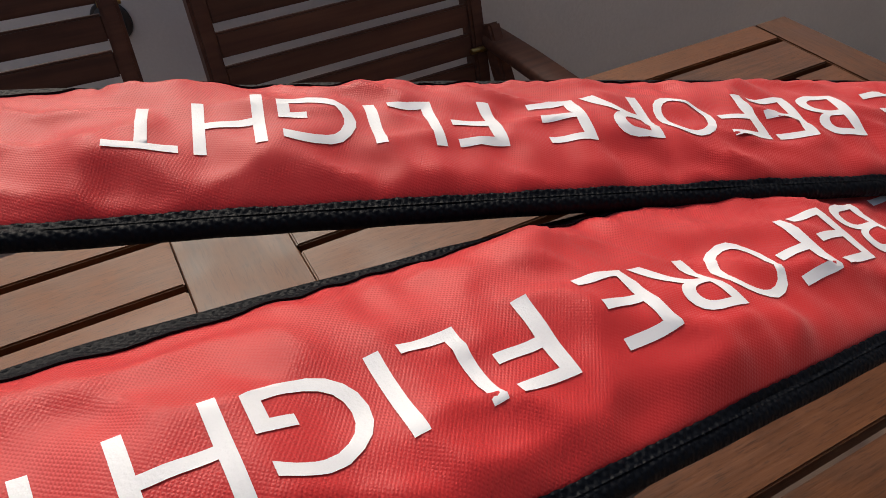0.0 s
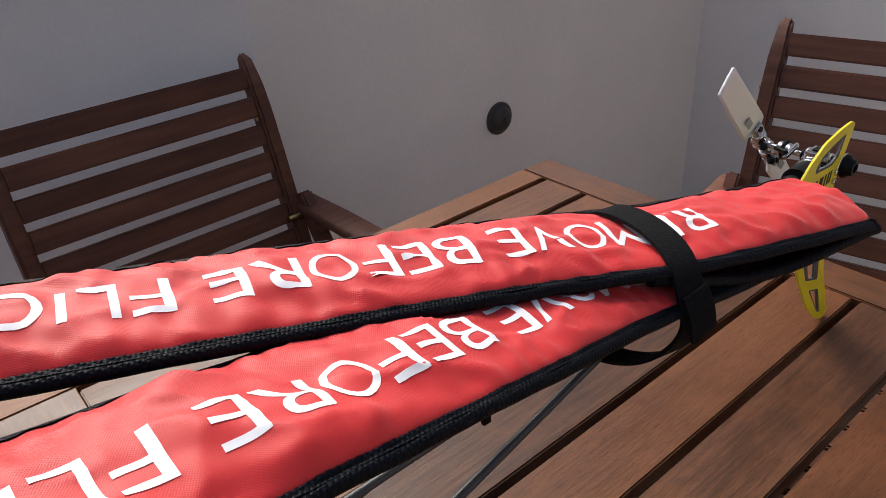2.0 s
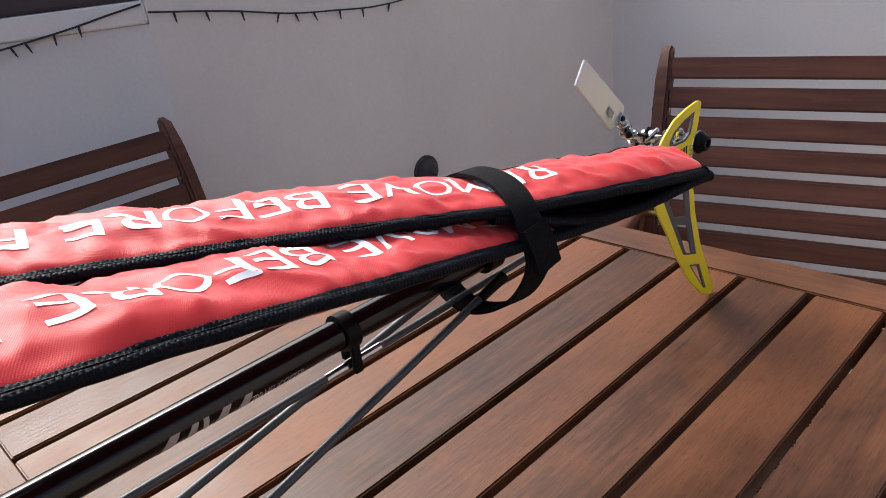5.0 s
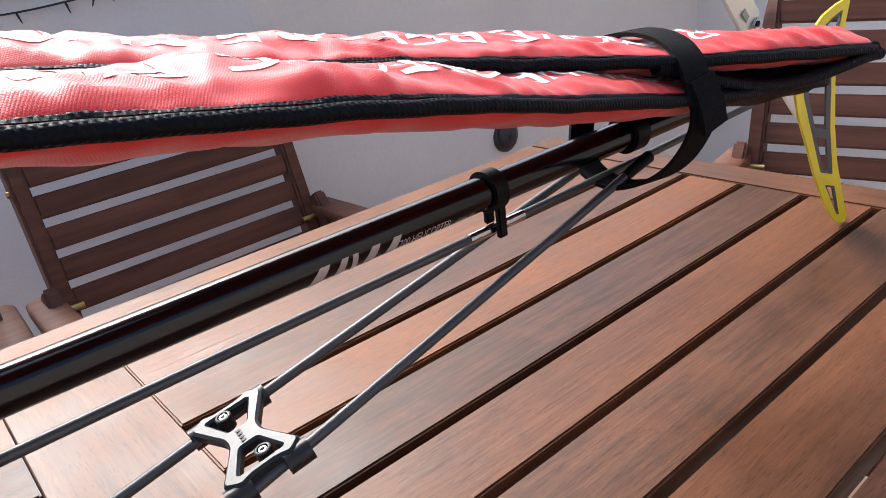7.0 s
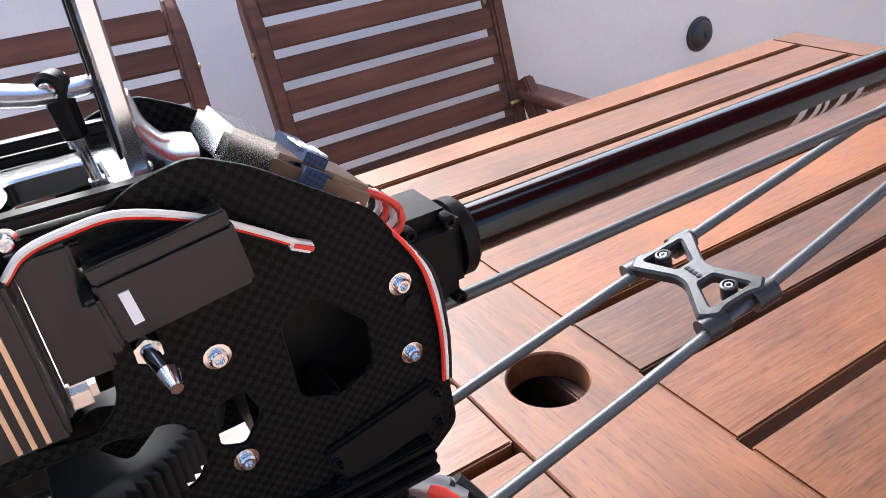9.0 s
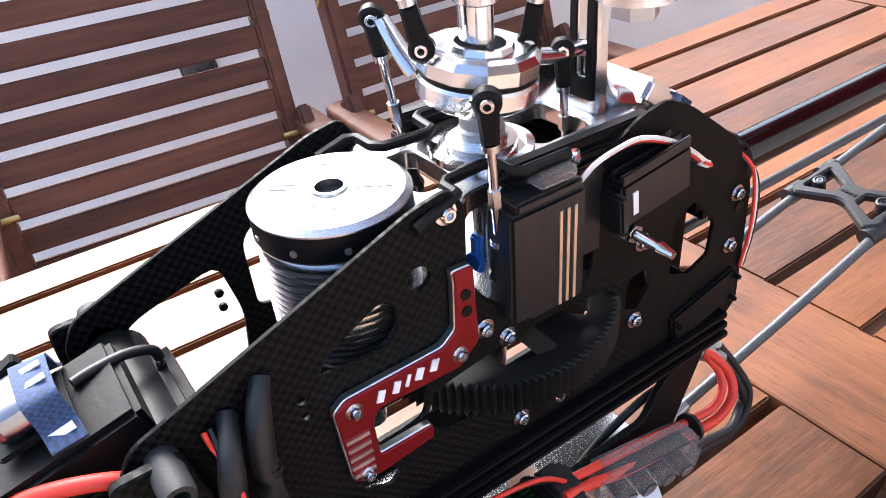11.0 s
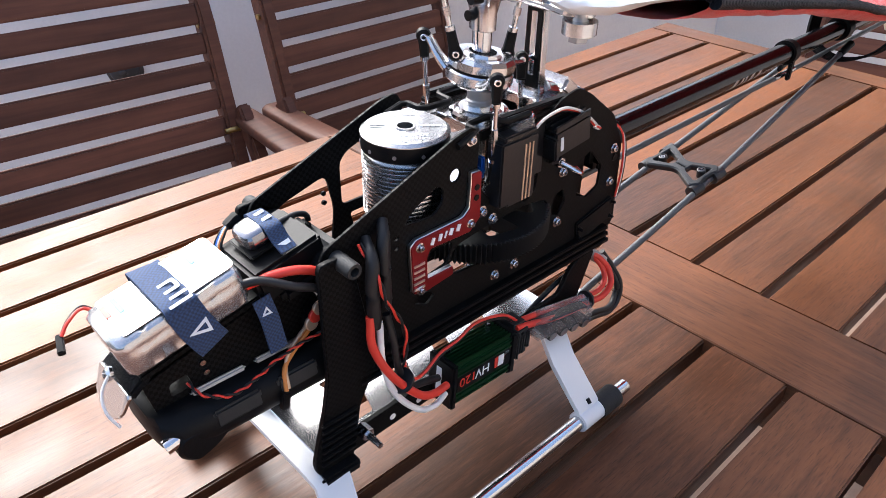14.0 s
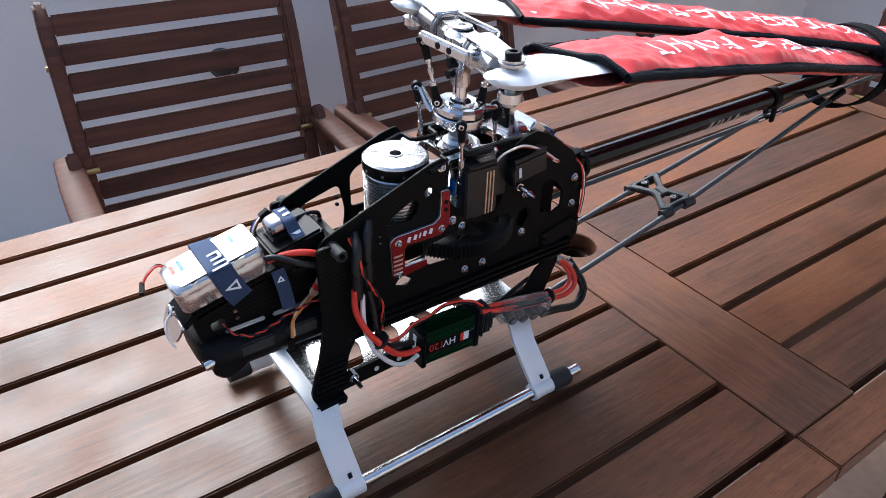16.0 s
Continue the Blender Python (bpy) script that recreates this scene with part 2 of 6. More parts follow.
north_left = setting("wall_north_left", (0, 0, 0), (3.2, 0.2, 1.05), PLASTER, "pale plaster parapet wall bent outwards")
north_left.matrix_world = at(0.62, WALL_Y, 0.525) @ pose(0, 0, 0, 0, 0, -33) @ at(-1.6, 0.1, 0)
cop2 = setting("coping_north_left", (0, 0, 0), (3.2, 0.216, 0.04), PLASTER, "plaster coping on the bent parapet wall", 0.003)
cop2.matrix_world = at(0.62, WALL_Y, 1.071) @ pose(0, 0, 0, 0, 0, -33) @ at(-1.602, 0.1, 0)
rail2 = setting("trim_rail", (0, 0, 0), (3.2, 0.10, 0.05), RAILM, "dark painted rail along the parapet top", 0.006)
rail2.matrix_world = at(0.62, WALL_Y, 1.117) @ pose(0, 0, 0, 0, 0, -33) @ at(-1.605, 0.05, 0)


# ---- table ----
def make_table():
    table = empty("garden_table", "reddish-brown slatted wooden garden table with an umbrella hole", "table", (0.051, 0.03875, 0))
    base = Matrix.Translation((-0.051, -0.03875, 0))
    th, pitch, gap = 0.022, 0.0775, 0.0085

    def piece(name, x0, x1, y0, y1, mat, z=TABLE, t=th, bevel=0.0016):
        bm = box(bmesh.new(), ((x0 + x1) / 2, (y0 + y1) / 2, z - t / 2), (x1 - x0, y1 - y0, t), bevel)
        bm.transform(base)
        return part(name, bm, mat, table, smooth=40)

    rnd = random.Random(4)
    for k in range(9):
        y1 = 0.3875 - pitch * k - gap / 2
        y0 = y1 - pitch + gap
        for x0, x1 in ((-0.698, -0.0008), (0.1028, 0.7992)):
            piece("plank", x0, x1, y0, y1, WOOD, z=TABLE - 0.0003 - rnd.random() * 0.0007)
    for y0, y1 in ((0.3875 + gap / 2, 0.436), (-0.3585, -0.31 - gap / 2)):
        for x0, x1 in ((-0.698, -0.0008), (0.0008, 0.7992)):
            piece("side_rail", x0, x1, y0, y1, WOOD)
    for x0, x1 in ((0.8008, 0.857), (-0.755, -0.6996)):
        piece("end_board", x0, x1, -0.3585, 0.436, WOOD_Y)
    # cross board with its umbrella hole
    bm = flat_shape([[(0, -0.313), (0.102, -0.313), (0.102, 0.3905), (0, 0.3905)], circle((0.051, 0.0360), 0.0275, 40)], th, 0.0012,
                    base @ at(0, 0, TABLE - th / 2))
    part("cross_board", bm, WOOD_Y, table, smooth=30)
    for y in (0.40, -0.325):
        piece("apron", -0.70, 0.80, y - 0.011, y + 0.011, WOOD_SHADED, TABLE - th - 0.001, 0.07)
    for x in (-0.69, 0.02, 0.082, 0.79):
        piece("bearer", x - 0.012, x + 0.012, -0.312, 0.387, WOOD_SHADED, TABLE - th - 0.001, 0.045)
    for x in (-0.66, 0.76):
        for y in (0.36, -0.285):
            piece("leg", x - 0.03, x + 0.03, y - 0.03, y + 0.03, WOOD, TABLE - th - 0.001, TABLE - th - 0.001, 0.004)
    # added board that blocks light, so the umbrella hole looks dark inside
    piece("shelf_under_hole", -0.06, 0.162, -0.10, 0.17, WOOD_SHADED, 0.6715, 0.02)
    return table


make_table()


# ---- chairs ----
def make_chair():
    """A folding garden armchair; origin at the floor below the middle of the back's top, its back towards +y."""
    w, zt, lean = 0.4211, 0.896, 0.2627
    ch = empty("folding_chair", "dark-stained slatted wooden folding armchair pushed up to the table", "chair", group="chairs round the table")

    def post_y(z):
        return -(zt - z) * lean + 0.0103 * max(0, (z - 0.78) / 0.125) ** 2

    for s in (-1, 1):
        bm = bmesh.new()
        zs = [0.30 + (zt - 0.30) * i / 14 for i in range(15)]
        ring = []
        for i, z in enumerate(zs):
            d = 0.019 if i < 13 else (0.017 if i == 13 else 0.011)
            hw = 0.0125 if i < 14 else 0.0095
            ring.append([bm.verts.new((s * w / 2 + sx * hw, post_y(z) + sy * d, z + (0.006 if (i == 14 and sy > 0) else 0))) for sx, sy in ((-1, -1), (1, -1), (1, 1), (-1, 1))])
        for p, q in zip(ring, ring[1:]):
            for i in range(4):
                bm.faces.new((p[i], p[(i + 1) % 4], q[(i + 1) % 4], q[i]))
        bm.faces.new(ring[0][::-1])
        bm.faces.new(ring[-1])
        bmesh.ops.bevel(bm, geom=[e for e in bm.edges], offset=0.0045, segments=2, affect="EDGES", clamp_overlap=True)
        part("back_post", bm, CHAIR, ch, smooth=50)
    tilt = Matrix.Rotation(-math.atan(lean), 3, "X")
    for k in range(8):
        z = zt - 0.0305 - 0.0462 * k
        bm = box(bmesh.new(), (0, post_y(z) - 0.004, z), (w - 0.022, 0.014, 0.0350), 0.003, tilt)
        part("back_slat", bm, CHAIR, ch, smooth=40)
    for s in (-1, 1):
        out = rounded([(-s * 0.020, -0.36), (s * 0.030, -0.36), (s * 0.031, -0.1), (s * 0.026, 0.022), (-s * 0.020, 0.022), (-s * 0.020, -0.1)], 0.022, 5)
        part("armrest", flat_shape([out if s > 0 else out[::-1]], 0.02, 0.004, at(s * (w / 2 + 0.023), post_y(0.64), 0.640)), CHAIR, ch, smooth=50)
        part("arm_support", box(bmesh.new(), (s * (w / 2 + 0.03), post_y(0.64) - 0.25, 0.527), (0.022, 0.03, 0.205), 0.003), CHAIR, ch, smooth=40)
        part("front_leg", box(bmesh.new(), (s * (w / 2 + 0.018), -0.30, 0.33), (0.022, 0.036, 0.80), 0.004, Matrix.Rotation(radians(-33), 3, "X")), CHAIR, ch, smooth=40)
        part("rear_leg", box(bmesh.new(), (s * (w / 2 - 0.004), -0.30, 0.225), (0.022, 0.036, 0.60), 0.004, Matrix.Rotation(radians(40), 3, "X")), CHAIR, ch, smooth=40)
        part("hinge_bolt", rod(bmesh.new(), (s * (w / 2 - 0.014), post_y(0.80), 0.80), (s * (w / 2 + 0.0165), post_y(0.80), 0.80), 0.005), BRASS, ch, "small brass bolt head", smooth=40)
        part("hinge_bolt", rod(bmesh.new(), (s * (w / 2 - 0.02), post_y(0.63) - 0.02, 0.63), (s * (w / 2 + 0.015), post_y(0.63) - 0.02, 0.63), 0.005), BRASS, ch, "small brass bolt head", smooth=40)
    for k in range(7):
        part("seat_slat", box(bmesh.new(), (0, -0.22 - 0.055 * k, 0.44 + 0.003 * k), (w - 0.03, 0.045, 0.016), 0.003), CHAIR, ch, smooth=40)
    return ch


BRASS = material("aged_brass", (0.45, 0.32, 0.12), 0.35, 1.0)
chair = make_chair()
chair.matrix_basis = pose(0.3503, 0.8435, 0, 0, 0, math.degrees(0.0257))
copy_thing(chair, pose(-0.1734, 0.8721, 0, 0, 0, math.degrees(-0.064)))
copy_thing(chair, pose(1.2643, 0.0488, 0, 0, 0, math.degrees(-1.3354)) @ Matrix.Scale(1.0187, 4))


# ---- wall lamps ----
def make_wall_lamp():
    lamp = empty("wall_lamp", "round dark metal bulkhead lamp on the plaster wall", "wall lamp", group="round wall lamps")
    m = Matrix.Rotation(radians(90), 4, "X")
    part("back_plate", lathe(bmesh.new(), [(0.041, 0), (0.041, 0.005), (0.0385, 0.008), (0.033, 0.009)], m), IRON, lamp, smooth=35)
    part("dome", lathe(bmesh.new(), [(0.033, 0.009), (0.031, 0.015), (0.0245, 0.021), (0.015, 0.0245), (0.004, 0.0255)], m), IRON, lamp, smooth=60)
    part("knob", lathe(bmesh.new(), [(0.008, 0.024), (0.008, 0.029), (0.0055, 0.031)], m, 16), IRON, lamp, smooth=40)
    return lamp


lamp = make_wall_lamp()
lamp.location = (1.234, WALL_Y, 0.580)
# ---- the model helicopter ----
CARBON = material("carbon_weave", (0.0020, 0.0019, 0.0019), 0.40, spec=0.07, weave=0.0021, bump=0.1, bscale=400)
FIN_CARBON = material("bare_fin_carbon", (0.045, 0.045, 0.047), 0.4, spec=0.4, weave=0.0016, bump=0.1, bscale=400)
BLACK = material("black_anodised", (0.005, 0.005, 0.0055), 0.34, spec=0.13, bump=0.08, bscale=300)
PLASTIC = material("black_moulded_plastic", (0.006, 0.006, 0.0065), 0.45, spec=0.11, bump=0.12, bscale=250)
SERVO = material("black_servo_case", (0.008, 0.0085, 0.010), 0.30, spec=0.34, bump=0.08, bscale=300)
SPACER = material("grey_moulded_nylon", (0.016, 0.017, 0.019), 0.38, spec=0.36, bump=0.15, bscale=300)
RUBBER = material("dark_rubber", (0.02, 0.02, 0.02), 0.65, spec=0.3, bump=0.15, bscale=300)
CHROME = material("polished_steel", (0.62, 0.62, 0.63), 0.16, 1.0)
ALLOY = material("machined_alloy", (0.58, 0.58, 0.59), 0.22, 1.0)
DARK_STEEL = material("dark_polished_steel", (0.26, 0.26, 0.28), 0.22, 1.0, bump=0.02, bscale=200)
BRUSHED = material("brushed_alloy", (0.44, 0.44, 0.45), 0.22, 1.0, bump=0.12, bscale=260, stretch=(1, 30, 1))
GREY_ALLOY = material("grey_cast_alloy", (0.34, 0.34, 0.35), 0.4, 0.9, bump=0.2, bscale=300)
BLUE_ALLOY = material("blue_anodised", (0.02, 0.12, 0.45), 0.3, 0.8)
RED_ALLOY = material("red_anodised", (0.20, 0.006, 0.010), 0.32, 0.6, bump=0.05)
EDGE = material("bare_bevel_alloy", (0.8, 0.78, 0.77), 0.3, 1.0)
WHITE = material("white_paint", (0.74, 0.74, 0.74), 0.32, spec=0.5, stain=0.03)
GREY_ROD = material("grey_carbon_rod", (0.048, 0.052, 0.058), 0.40, bump=0.1, bscale=300)
GEAR = material("black_nylon", (0.006, 0.006, 0.006), 0.55, spec=0.3)
RED_WIRE = material("red_silicone", (0.62, 0.035, 0.018), 0.5)
BLACK_WIRE = material("black_silicone", (0.008, 0.008, 0.009), 0.5, spec=0.35)
WHITE_WIRE = material("white_wire", (0.72, 0.70, 0.68), 0.5)
ORANGE_WIRE = material("orange_wire", (0.58, 0.2, 0.035), 0.5)
BLUE_WIRE = material("blue_wire", (0.03, 0.14, 0.5), 0.5)
COPPER = material("bare_gold_print", (0.60, 0.42, 0.28), 0.4, 0.5)
SHRINK = material("silver_pack_wrap", (0.52, 0.51, 0.51), 0.24, 0.8, bump=0.4, bscale=45)
STRAPB = material("woven_navy_strap", (0.012, 0.024, 0.058), 0.75, weave=0.0013, bump=0.2, bscale=300)
PRINT = material("white_print", (0.74, 0.76, 0.8), 0.6)
GREEN = material("green_anodised", (0.008, 0.045, 0.014), 0.3, 0.6)
CLEAR = material("clear_shrink_film", (0.33, 0.30, 0.28), 0.2, spec=0.7)
YELLOW = material("yellow_fin_paint", (0.80, 0.66, 0.015), 0.35, stain=0.04)
FABRIC = material("red_nylon_cloth", (0.56, 0.027, 0.028), 0.45, spec=0.28, bump=0.16, bscale=900, stain=0.07, stain_scale=16, hatch=0.0009)
FABRIC.node_tree.nodes["Principled BSDF"].inputs["Sheen Weight"].default_value = 0.17
FABRIC.node_tree.nodes["Principled BSDF"].inputs["Sheen Roughness"].default_value = 0.4
PIPING = material("black_woven_piping", (0.0020, 0.0030, 0.0056), 0.48, spec=0.10, bump=0.32, bscale=600, hatch=0.0020)
LETTER = material("white_transfer_print", (0.82, 0.82, 0.84), 0.5, bump=0.15, bscale=900)
VELCRO = material("black_hook_tape", (0.0035, 0.0036, 0.0042), 0.85, spec=0.10, grain=(0.010, 0.010, 0.011), bump=1.0, bscale=700)

heli = empty("model_helicopter", "black carbon model helicopter standing on white skids without canopy", "model helicopter", (-0.214, CY, TABLE))
PLAIN = Matrix.Translation((0.214, -CY, -TABLE))
BODY = Matrix.Translation((0.216, -CY, -TABLE + 0.0035))      # the frame sits a little higher and further back
HM = BODY


def hpart(name, bm, mat, parent=None, label="", smooth=40):
    """A part of the helicopter, given in world places."""
    bm.transform(HM)
    return part(name, bm, mat, parent or heli, label, smooth)


def bolt_head(x, z, y=-0.0862, r=0.0034, parent=None, mat=None):
    """A socket screw that faces the camera's side."""
    m = at(x, y, z) @ Matrix.Rotation(radians(90), 4, "X")
    bm = lathe(bmesh.new(), [(r * 1.5, 0), (r * 1.5, 0.0006), (r, 0.0007), (r, 0.0024), (r * 0.8, 0.0030), (r * 0.52, 0.0030), (r * 0.5, 0.0014)], m, 14)
    return hpart("screw", bm, mat or CHROME, parent)


# side plates: one outline, two copies
OUT = rounded([(-0.364, 0.944), (-0.358, 0.955), (-0.263, 0.9915), (-0.249, 0.994), (-0.244, 0.985), (-0.2455, 0.958), (-0.238, 0.946), (-0.222, 0.931), (-0.196, 0.925), (-0.188, 0.932), (-0.183, 0.982),
               (-0.166, 0.9905), (-0.152, 0.993), (-0.138, 0.986), (-0.106, 0.962), (-0.091, 0.935), (-0.0865, 0.868), (-0.098, 0.858), (-0.135, 0.852), (-0.155, 0.851),
               (-0.200, 0.851), (-0.330, 0.853), (-0.346, 0.858), (-0.350, 0.900)], 0.004)
HOLES = [rounded([(-0.129, 0.941), (-0.141, 0.936), (-0.140, 0.908), (-0.128, 0.903), (-0.115, 0.908), (-0.114, 0.925)], 0.002),
         rounded([(-0.166, 0.918), (-0.156, 0.920), (-0.153, 0.909), (-0.160, 0.900), (-0.167, 0.903)], 0.002),
         rounded([(-0.262, 0.917), (-0.268, 0.904), (-0.262, 0.896), (-0.200, 0.892), (-0.176, 0.894), (-0.170, 0.905), (-0.176, 0.919), (-0.200, 0.9225), (-0.236, 0.9205)], 0.004),
         rounded([(-0.290, 0.922), (-0.286, 0.905), (-0.268, 0.908), (-0.264, 0.922)], 0.003),
         rounded([(-0.303, 0.9485), (-0.297, 0.9555), (-0.278, 0.9650), (-0.273, 0.9620), (-0.273, 0.9525), (-0.280, 0.9465), (-0.290, 0.9470)], 0.003),
         circle((-0.2635, 0.9670), 0.0042, 14), circle((-0.309, 0.9425), 0.0017, 10), circle((-0.309, 0.9360), 0.0017, 10),
         rounded([(-0.296, 0.889), (-0.285, 0.884), (-0.279, 0.889), (-0.289, 0.897)], 0.002)]
hpart("side_plate", flat_shape([OUT] + HOLES, 0.002, 0.0003, at(0, -0.085, 0) @ XZ), CARBON, label="carbon fibre side plate with cut-outs")
FAR_HOLES = HOLES[:4] + HOLES[5:8] + [rounded([(-0.343, 0.87), (-0.352, 0.936), (-0.34, 0.946), (-0.307, 0.955), (-0.302, 0.93), (-0.31, 0.87)], 0.006),
                                      rounded([(-0.296, 0.93), (-0.296, 0.96), (-0.29, 0.966), (-0.272, 0.972), (-0.262, 0.967), (-0.262, 0.93)], 0.004)]
hpart("side_plate", flat_shape([OUT] + FAR_HOLES, 0.002, 0.0003, at(0, -0.015, 0) @ XZ), CARBON, label="carbon fibre side plate with cut-outs")
for x, z in ((-0.1015, 0.9345), (-0.101, 0.907), (-0.1615, 0.8955), (-0.252, 0.9865), (-0.1605, 0.935), (-0.197, 0.985), (-0.2245, 0.8785), (-0.2050, 0.8790), (-0.240, 0.934), (-0.230, 0.925)):
    bolt_head(x, z, *((-0.0835, 0.0022) if x == -0.197 else (-0.0862, 0.0027)))
hpart("plate_bush", rod(bmesh.new(), (-0.098, -0.0868, 0.926), (-0.098, -0.084, 0.926), 0.0028), BLACK)
# shelves and rails between the plates
hpart("top_block", flat_shape([rounded([(-0.262, -0.082), (-0.243, -0.082), (-0.236, -0.076), (-0.180, -0.076), (-0.150, -0.082), (-0.150, -0.018), (-0.180, -0.024), (-0.236, -0.024), (-0.243, -0.018), (-0.262, -0.018)], 0.004),
                               rounded([(-0.248, -0.066), (-0.232, -0.066), (-0.232, -0.036), (-0.248, -0.036)], 0.004), rounded([(-0.196, -0.066), (-0.170, -0.066), (-0.170, -0.036), (-0.196, -0.036)], 0.004)],
                              0.008, 0.0008, at(0, 0, 0.979)), ALLOY, label="polished alloy bearing block")
for ys in (-0.0805, -0.0195):
    for k in range(3):
        hpart("top_rail", box(bmesh.new(), (-0.193, ys - (0.0016 * k if ys < CY else -0.0016 * k), 0.9880 - 0.0045 * k), (0.070, 0.0055, 0.0036), 0.0008, Matrix.Rotation(radians(1.0), 3, "Y")), BLACK)
for rim in (((-0.264, -0.0875, 0.9860), (-0.250, -0.0855, 0.9895), (-0.2455, -0.0835, 0.9895), (-0.2455, -0.0770, 0.9895), (-0.243, -0.0747, 0.9895), (-0.228, -0.0735, 0.9895), (-0.2243, -0.0755, 0.9895), (-0.224, -0.0835, 0.9895), (-0.221, -0.0865, 0.9895), (-0.202, -0.0870, 0.9895)),
            ((-0.264, -0.0235, 0.9860), (-0.252, -0.0240, 0.9895), (-0.2485, -0.0265, 0.9895), (-0.248, -0.0355, 0.9895), (-0.245, -0.0390, 0.9895), (-0.228, -0.0410, 0.9895), (-0.2248, -0.0390, 0.9895), (-0.224, -0.0280, 0.9895), (-0.221, -0.0255, 0.9895), (-0.199, -0.0250, 0.9895))):
    hpart("deck_rim", sweep(bmesh.new(), [Vector(p) for p in rim], 0.0021, 8), BLACK, label="black rim that jogs round the deck")
hpart("bearing", lathe(bmesh.new(), [(0.019, 0.983), (0.019, 0.9855), (0.016, 0.986), (0.016, 0.9845), (0.013, 0.9845), (0.013, 0.988), (0.0095, 0.988), (0.0095, 0.99)], at(-0.2135, CY - 0.0045, 0)), CHROME, smooth=25)
for x, z, ln in ((-0.13, 0.90, 0.068), (-0.11, 0.87, 0.068), (-0.16, 0.96, 0.068), (-0.30, 0.87, 0.068), (-0.33, 0.87, 0.068)):
    hpart("cross_spacer", rod(bmesh.new(), (x, -0.084, z), (x, -0.016, z), 0.004), BLACK)
hpart("rear_inner_block", box(bmesh.new(), (-0.128, CY + 0.004, 0.912), (0.050, 0.036, 0.080), 0.001), PLASTIC)
hpart("servo_tray", box(bmesh.new(), (-0.155, CY, 0.955), (0.05, 0.066, 0.003), 0.0008), PLASTIC)
# lower rails, front legs and the bottom plate
for s in (-1, 1):
    y = CY + s * 0.0385
    for k in range(3):
        hpart("lower_rail", box(bmesh.new(), (-0.222, y + s * 0.001 * k, 0.868 - 0.0052 * k), (0.245, 0.006, 0.0036), 0.0007), BLACK)
    leg = rounded([(-0.366, 0.952), (-0.346, 0.952), (-0.337, 0.905), (-0.331, 0.868), (-0.345, 0.842), (-0.350, 0.812), (-0.352, 0.803), (-0.379, 0.803), (-0.381, 0.814), (-0.371, 0.850), (-0.366, 0.875)], 0.004)
    hpart("front_leg", flat_shape([leg], 0.004, 0.0006, at(0, CY + s * 0.0405, 0) @ XZ), CARBON, label="ribbed black front frame leg")
    for k in range(7):
        hpart("leg_rib", box(bmesh.new(), (-0.364 + 0.0005 * k, CY + s * 0.0435, 0.812 + 0.0052 * k), (0.026, 0.0025, 0.0026), 0.0006), PLASTIC)
    hpart("lower_frame", flat_shape([rounded([(-0.355, 0.818), (-0.150, 0.826), (-0.139, 0.845), (-0.128, 0.851), (-0.110, 0.851), (-0.128, 0.806), (-0.140, 0.795), (-0.156, 0.795), (-0.160, 0.808), (-0.355, 0.801)], 0.004)], 0.004, 0.0006, at(0, CY + s * 0.037, 0) @ XZ), CARBON, label="black lower side frame")
    for x in (-0.318, -0.338, -0.295):
        hpart("frame_hole_ring", rod(bmesh.new(), (x, CY + s * 0.0392, 0.810), (x, CY + s * 0.0385, 0.810), 0.0024), WHITE)
    hpart("strut_clip", box(bmesh.new(), (-0.366, CY + s * 0.044, 0.801), (0.028, 0.012, 0.008), 0.002), PLASTIC)
    hpart("canopy_bolt", rod(bmesh.new(), (-0.346, CY + s * 0.042, 0.822), (-0.346, CY + s * 0.050, 0.822), 0.0045, seg=6), CHROME)
    hpart("canopy_post", rod(bmesh.new(), (-0.346, CY + s * 0.05, 0.822), (-0.346, CY + s * 0.062, 0.822), 0.0025, 0.0018), CHROME)
bp = [rounded([(-0.372, -0.083), (-0.142, -0.083), (-0.142, -0.017), (-0.372, -0.017)], 0.004)]
for cx in (-0.325, -0.285, -0.245, -0.205):
    bp.append(rounded([(cx - 0.014, -0.072), (cx + 0.004, -0.072), (cx + 0.012, -0.048), (cx + 0.008, -0.028), (cx - 0.01, -0.028), (cx - 0.002, -0.05)], 0.003))
hpart("bottom_plate", flat_shape(bp, 0.0025, 0.0004, at(0, 0, 0.8045)), ALLOY, label="bright alloy bottom plate with cut-outs")
# standoffs at the front
for s in (-1, 1):
    m = at(-0.351, CY + s * 0.035, 0.948 - 0.0035 * (s > 0)) @ Matrix.Rotation(radians(90 * -s), 4, "X")
    hpart("standoff", lathe(bmesh.new(), [(0.0049, -0.001), (0.0049, 0.016), (0.0045, 0.018), (0.0027, 0.018), (0.0025, 0.011)], m, 20), RUBBER, label="grey rubber canopy standoff")
# red bracket with its bare edges
RB = [(-0.2535, 0.9665), (-0.2455, 0.966), (-0.245, 0.934), (-0.2535, 0.9265), (-0.2865, 0.928), (-0.2890, 0.923), (-0.2885, 0.9070), (-0.2670, 0.9070), (-0.2670, 0.9010), (-0.290, 0.8985), (-0.2995, 0.9005), (-0.3015, 0.9345), (-0.297, 0.938), (-0.2595, 0.9385), (-0.2540, 0.943), (-0.2530, 0.962)]
hpart("bracket_edge", flat_shape([rounded(RB, 0.0015)], 0.003, 0.0003, at(-0.0003, -0.0878, 0.0003) @ XZ), EDGE, label="bare metal edge of the bracket")
red = hpart("red_bracket", flat_shape([rounded(RB, 0.0015)], 0.0026, 0.0004, at(0.0001, -0.0888, -0.0003) @ XZ), RED_ALLOY, label="red anodised C-shaped bracket")
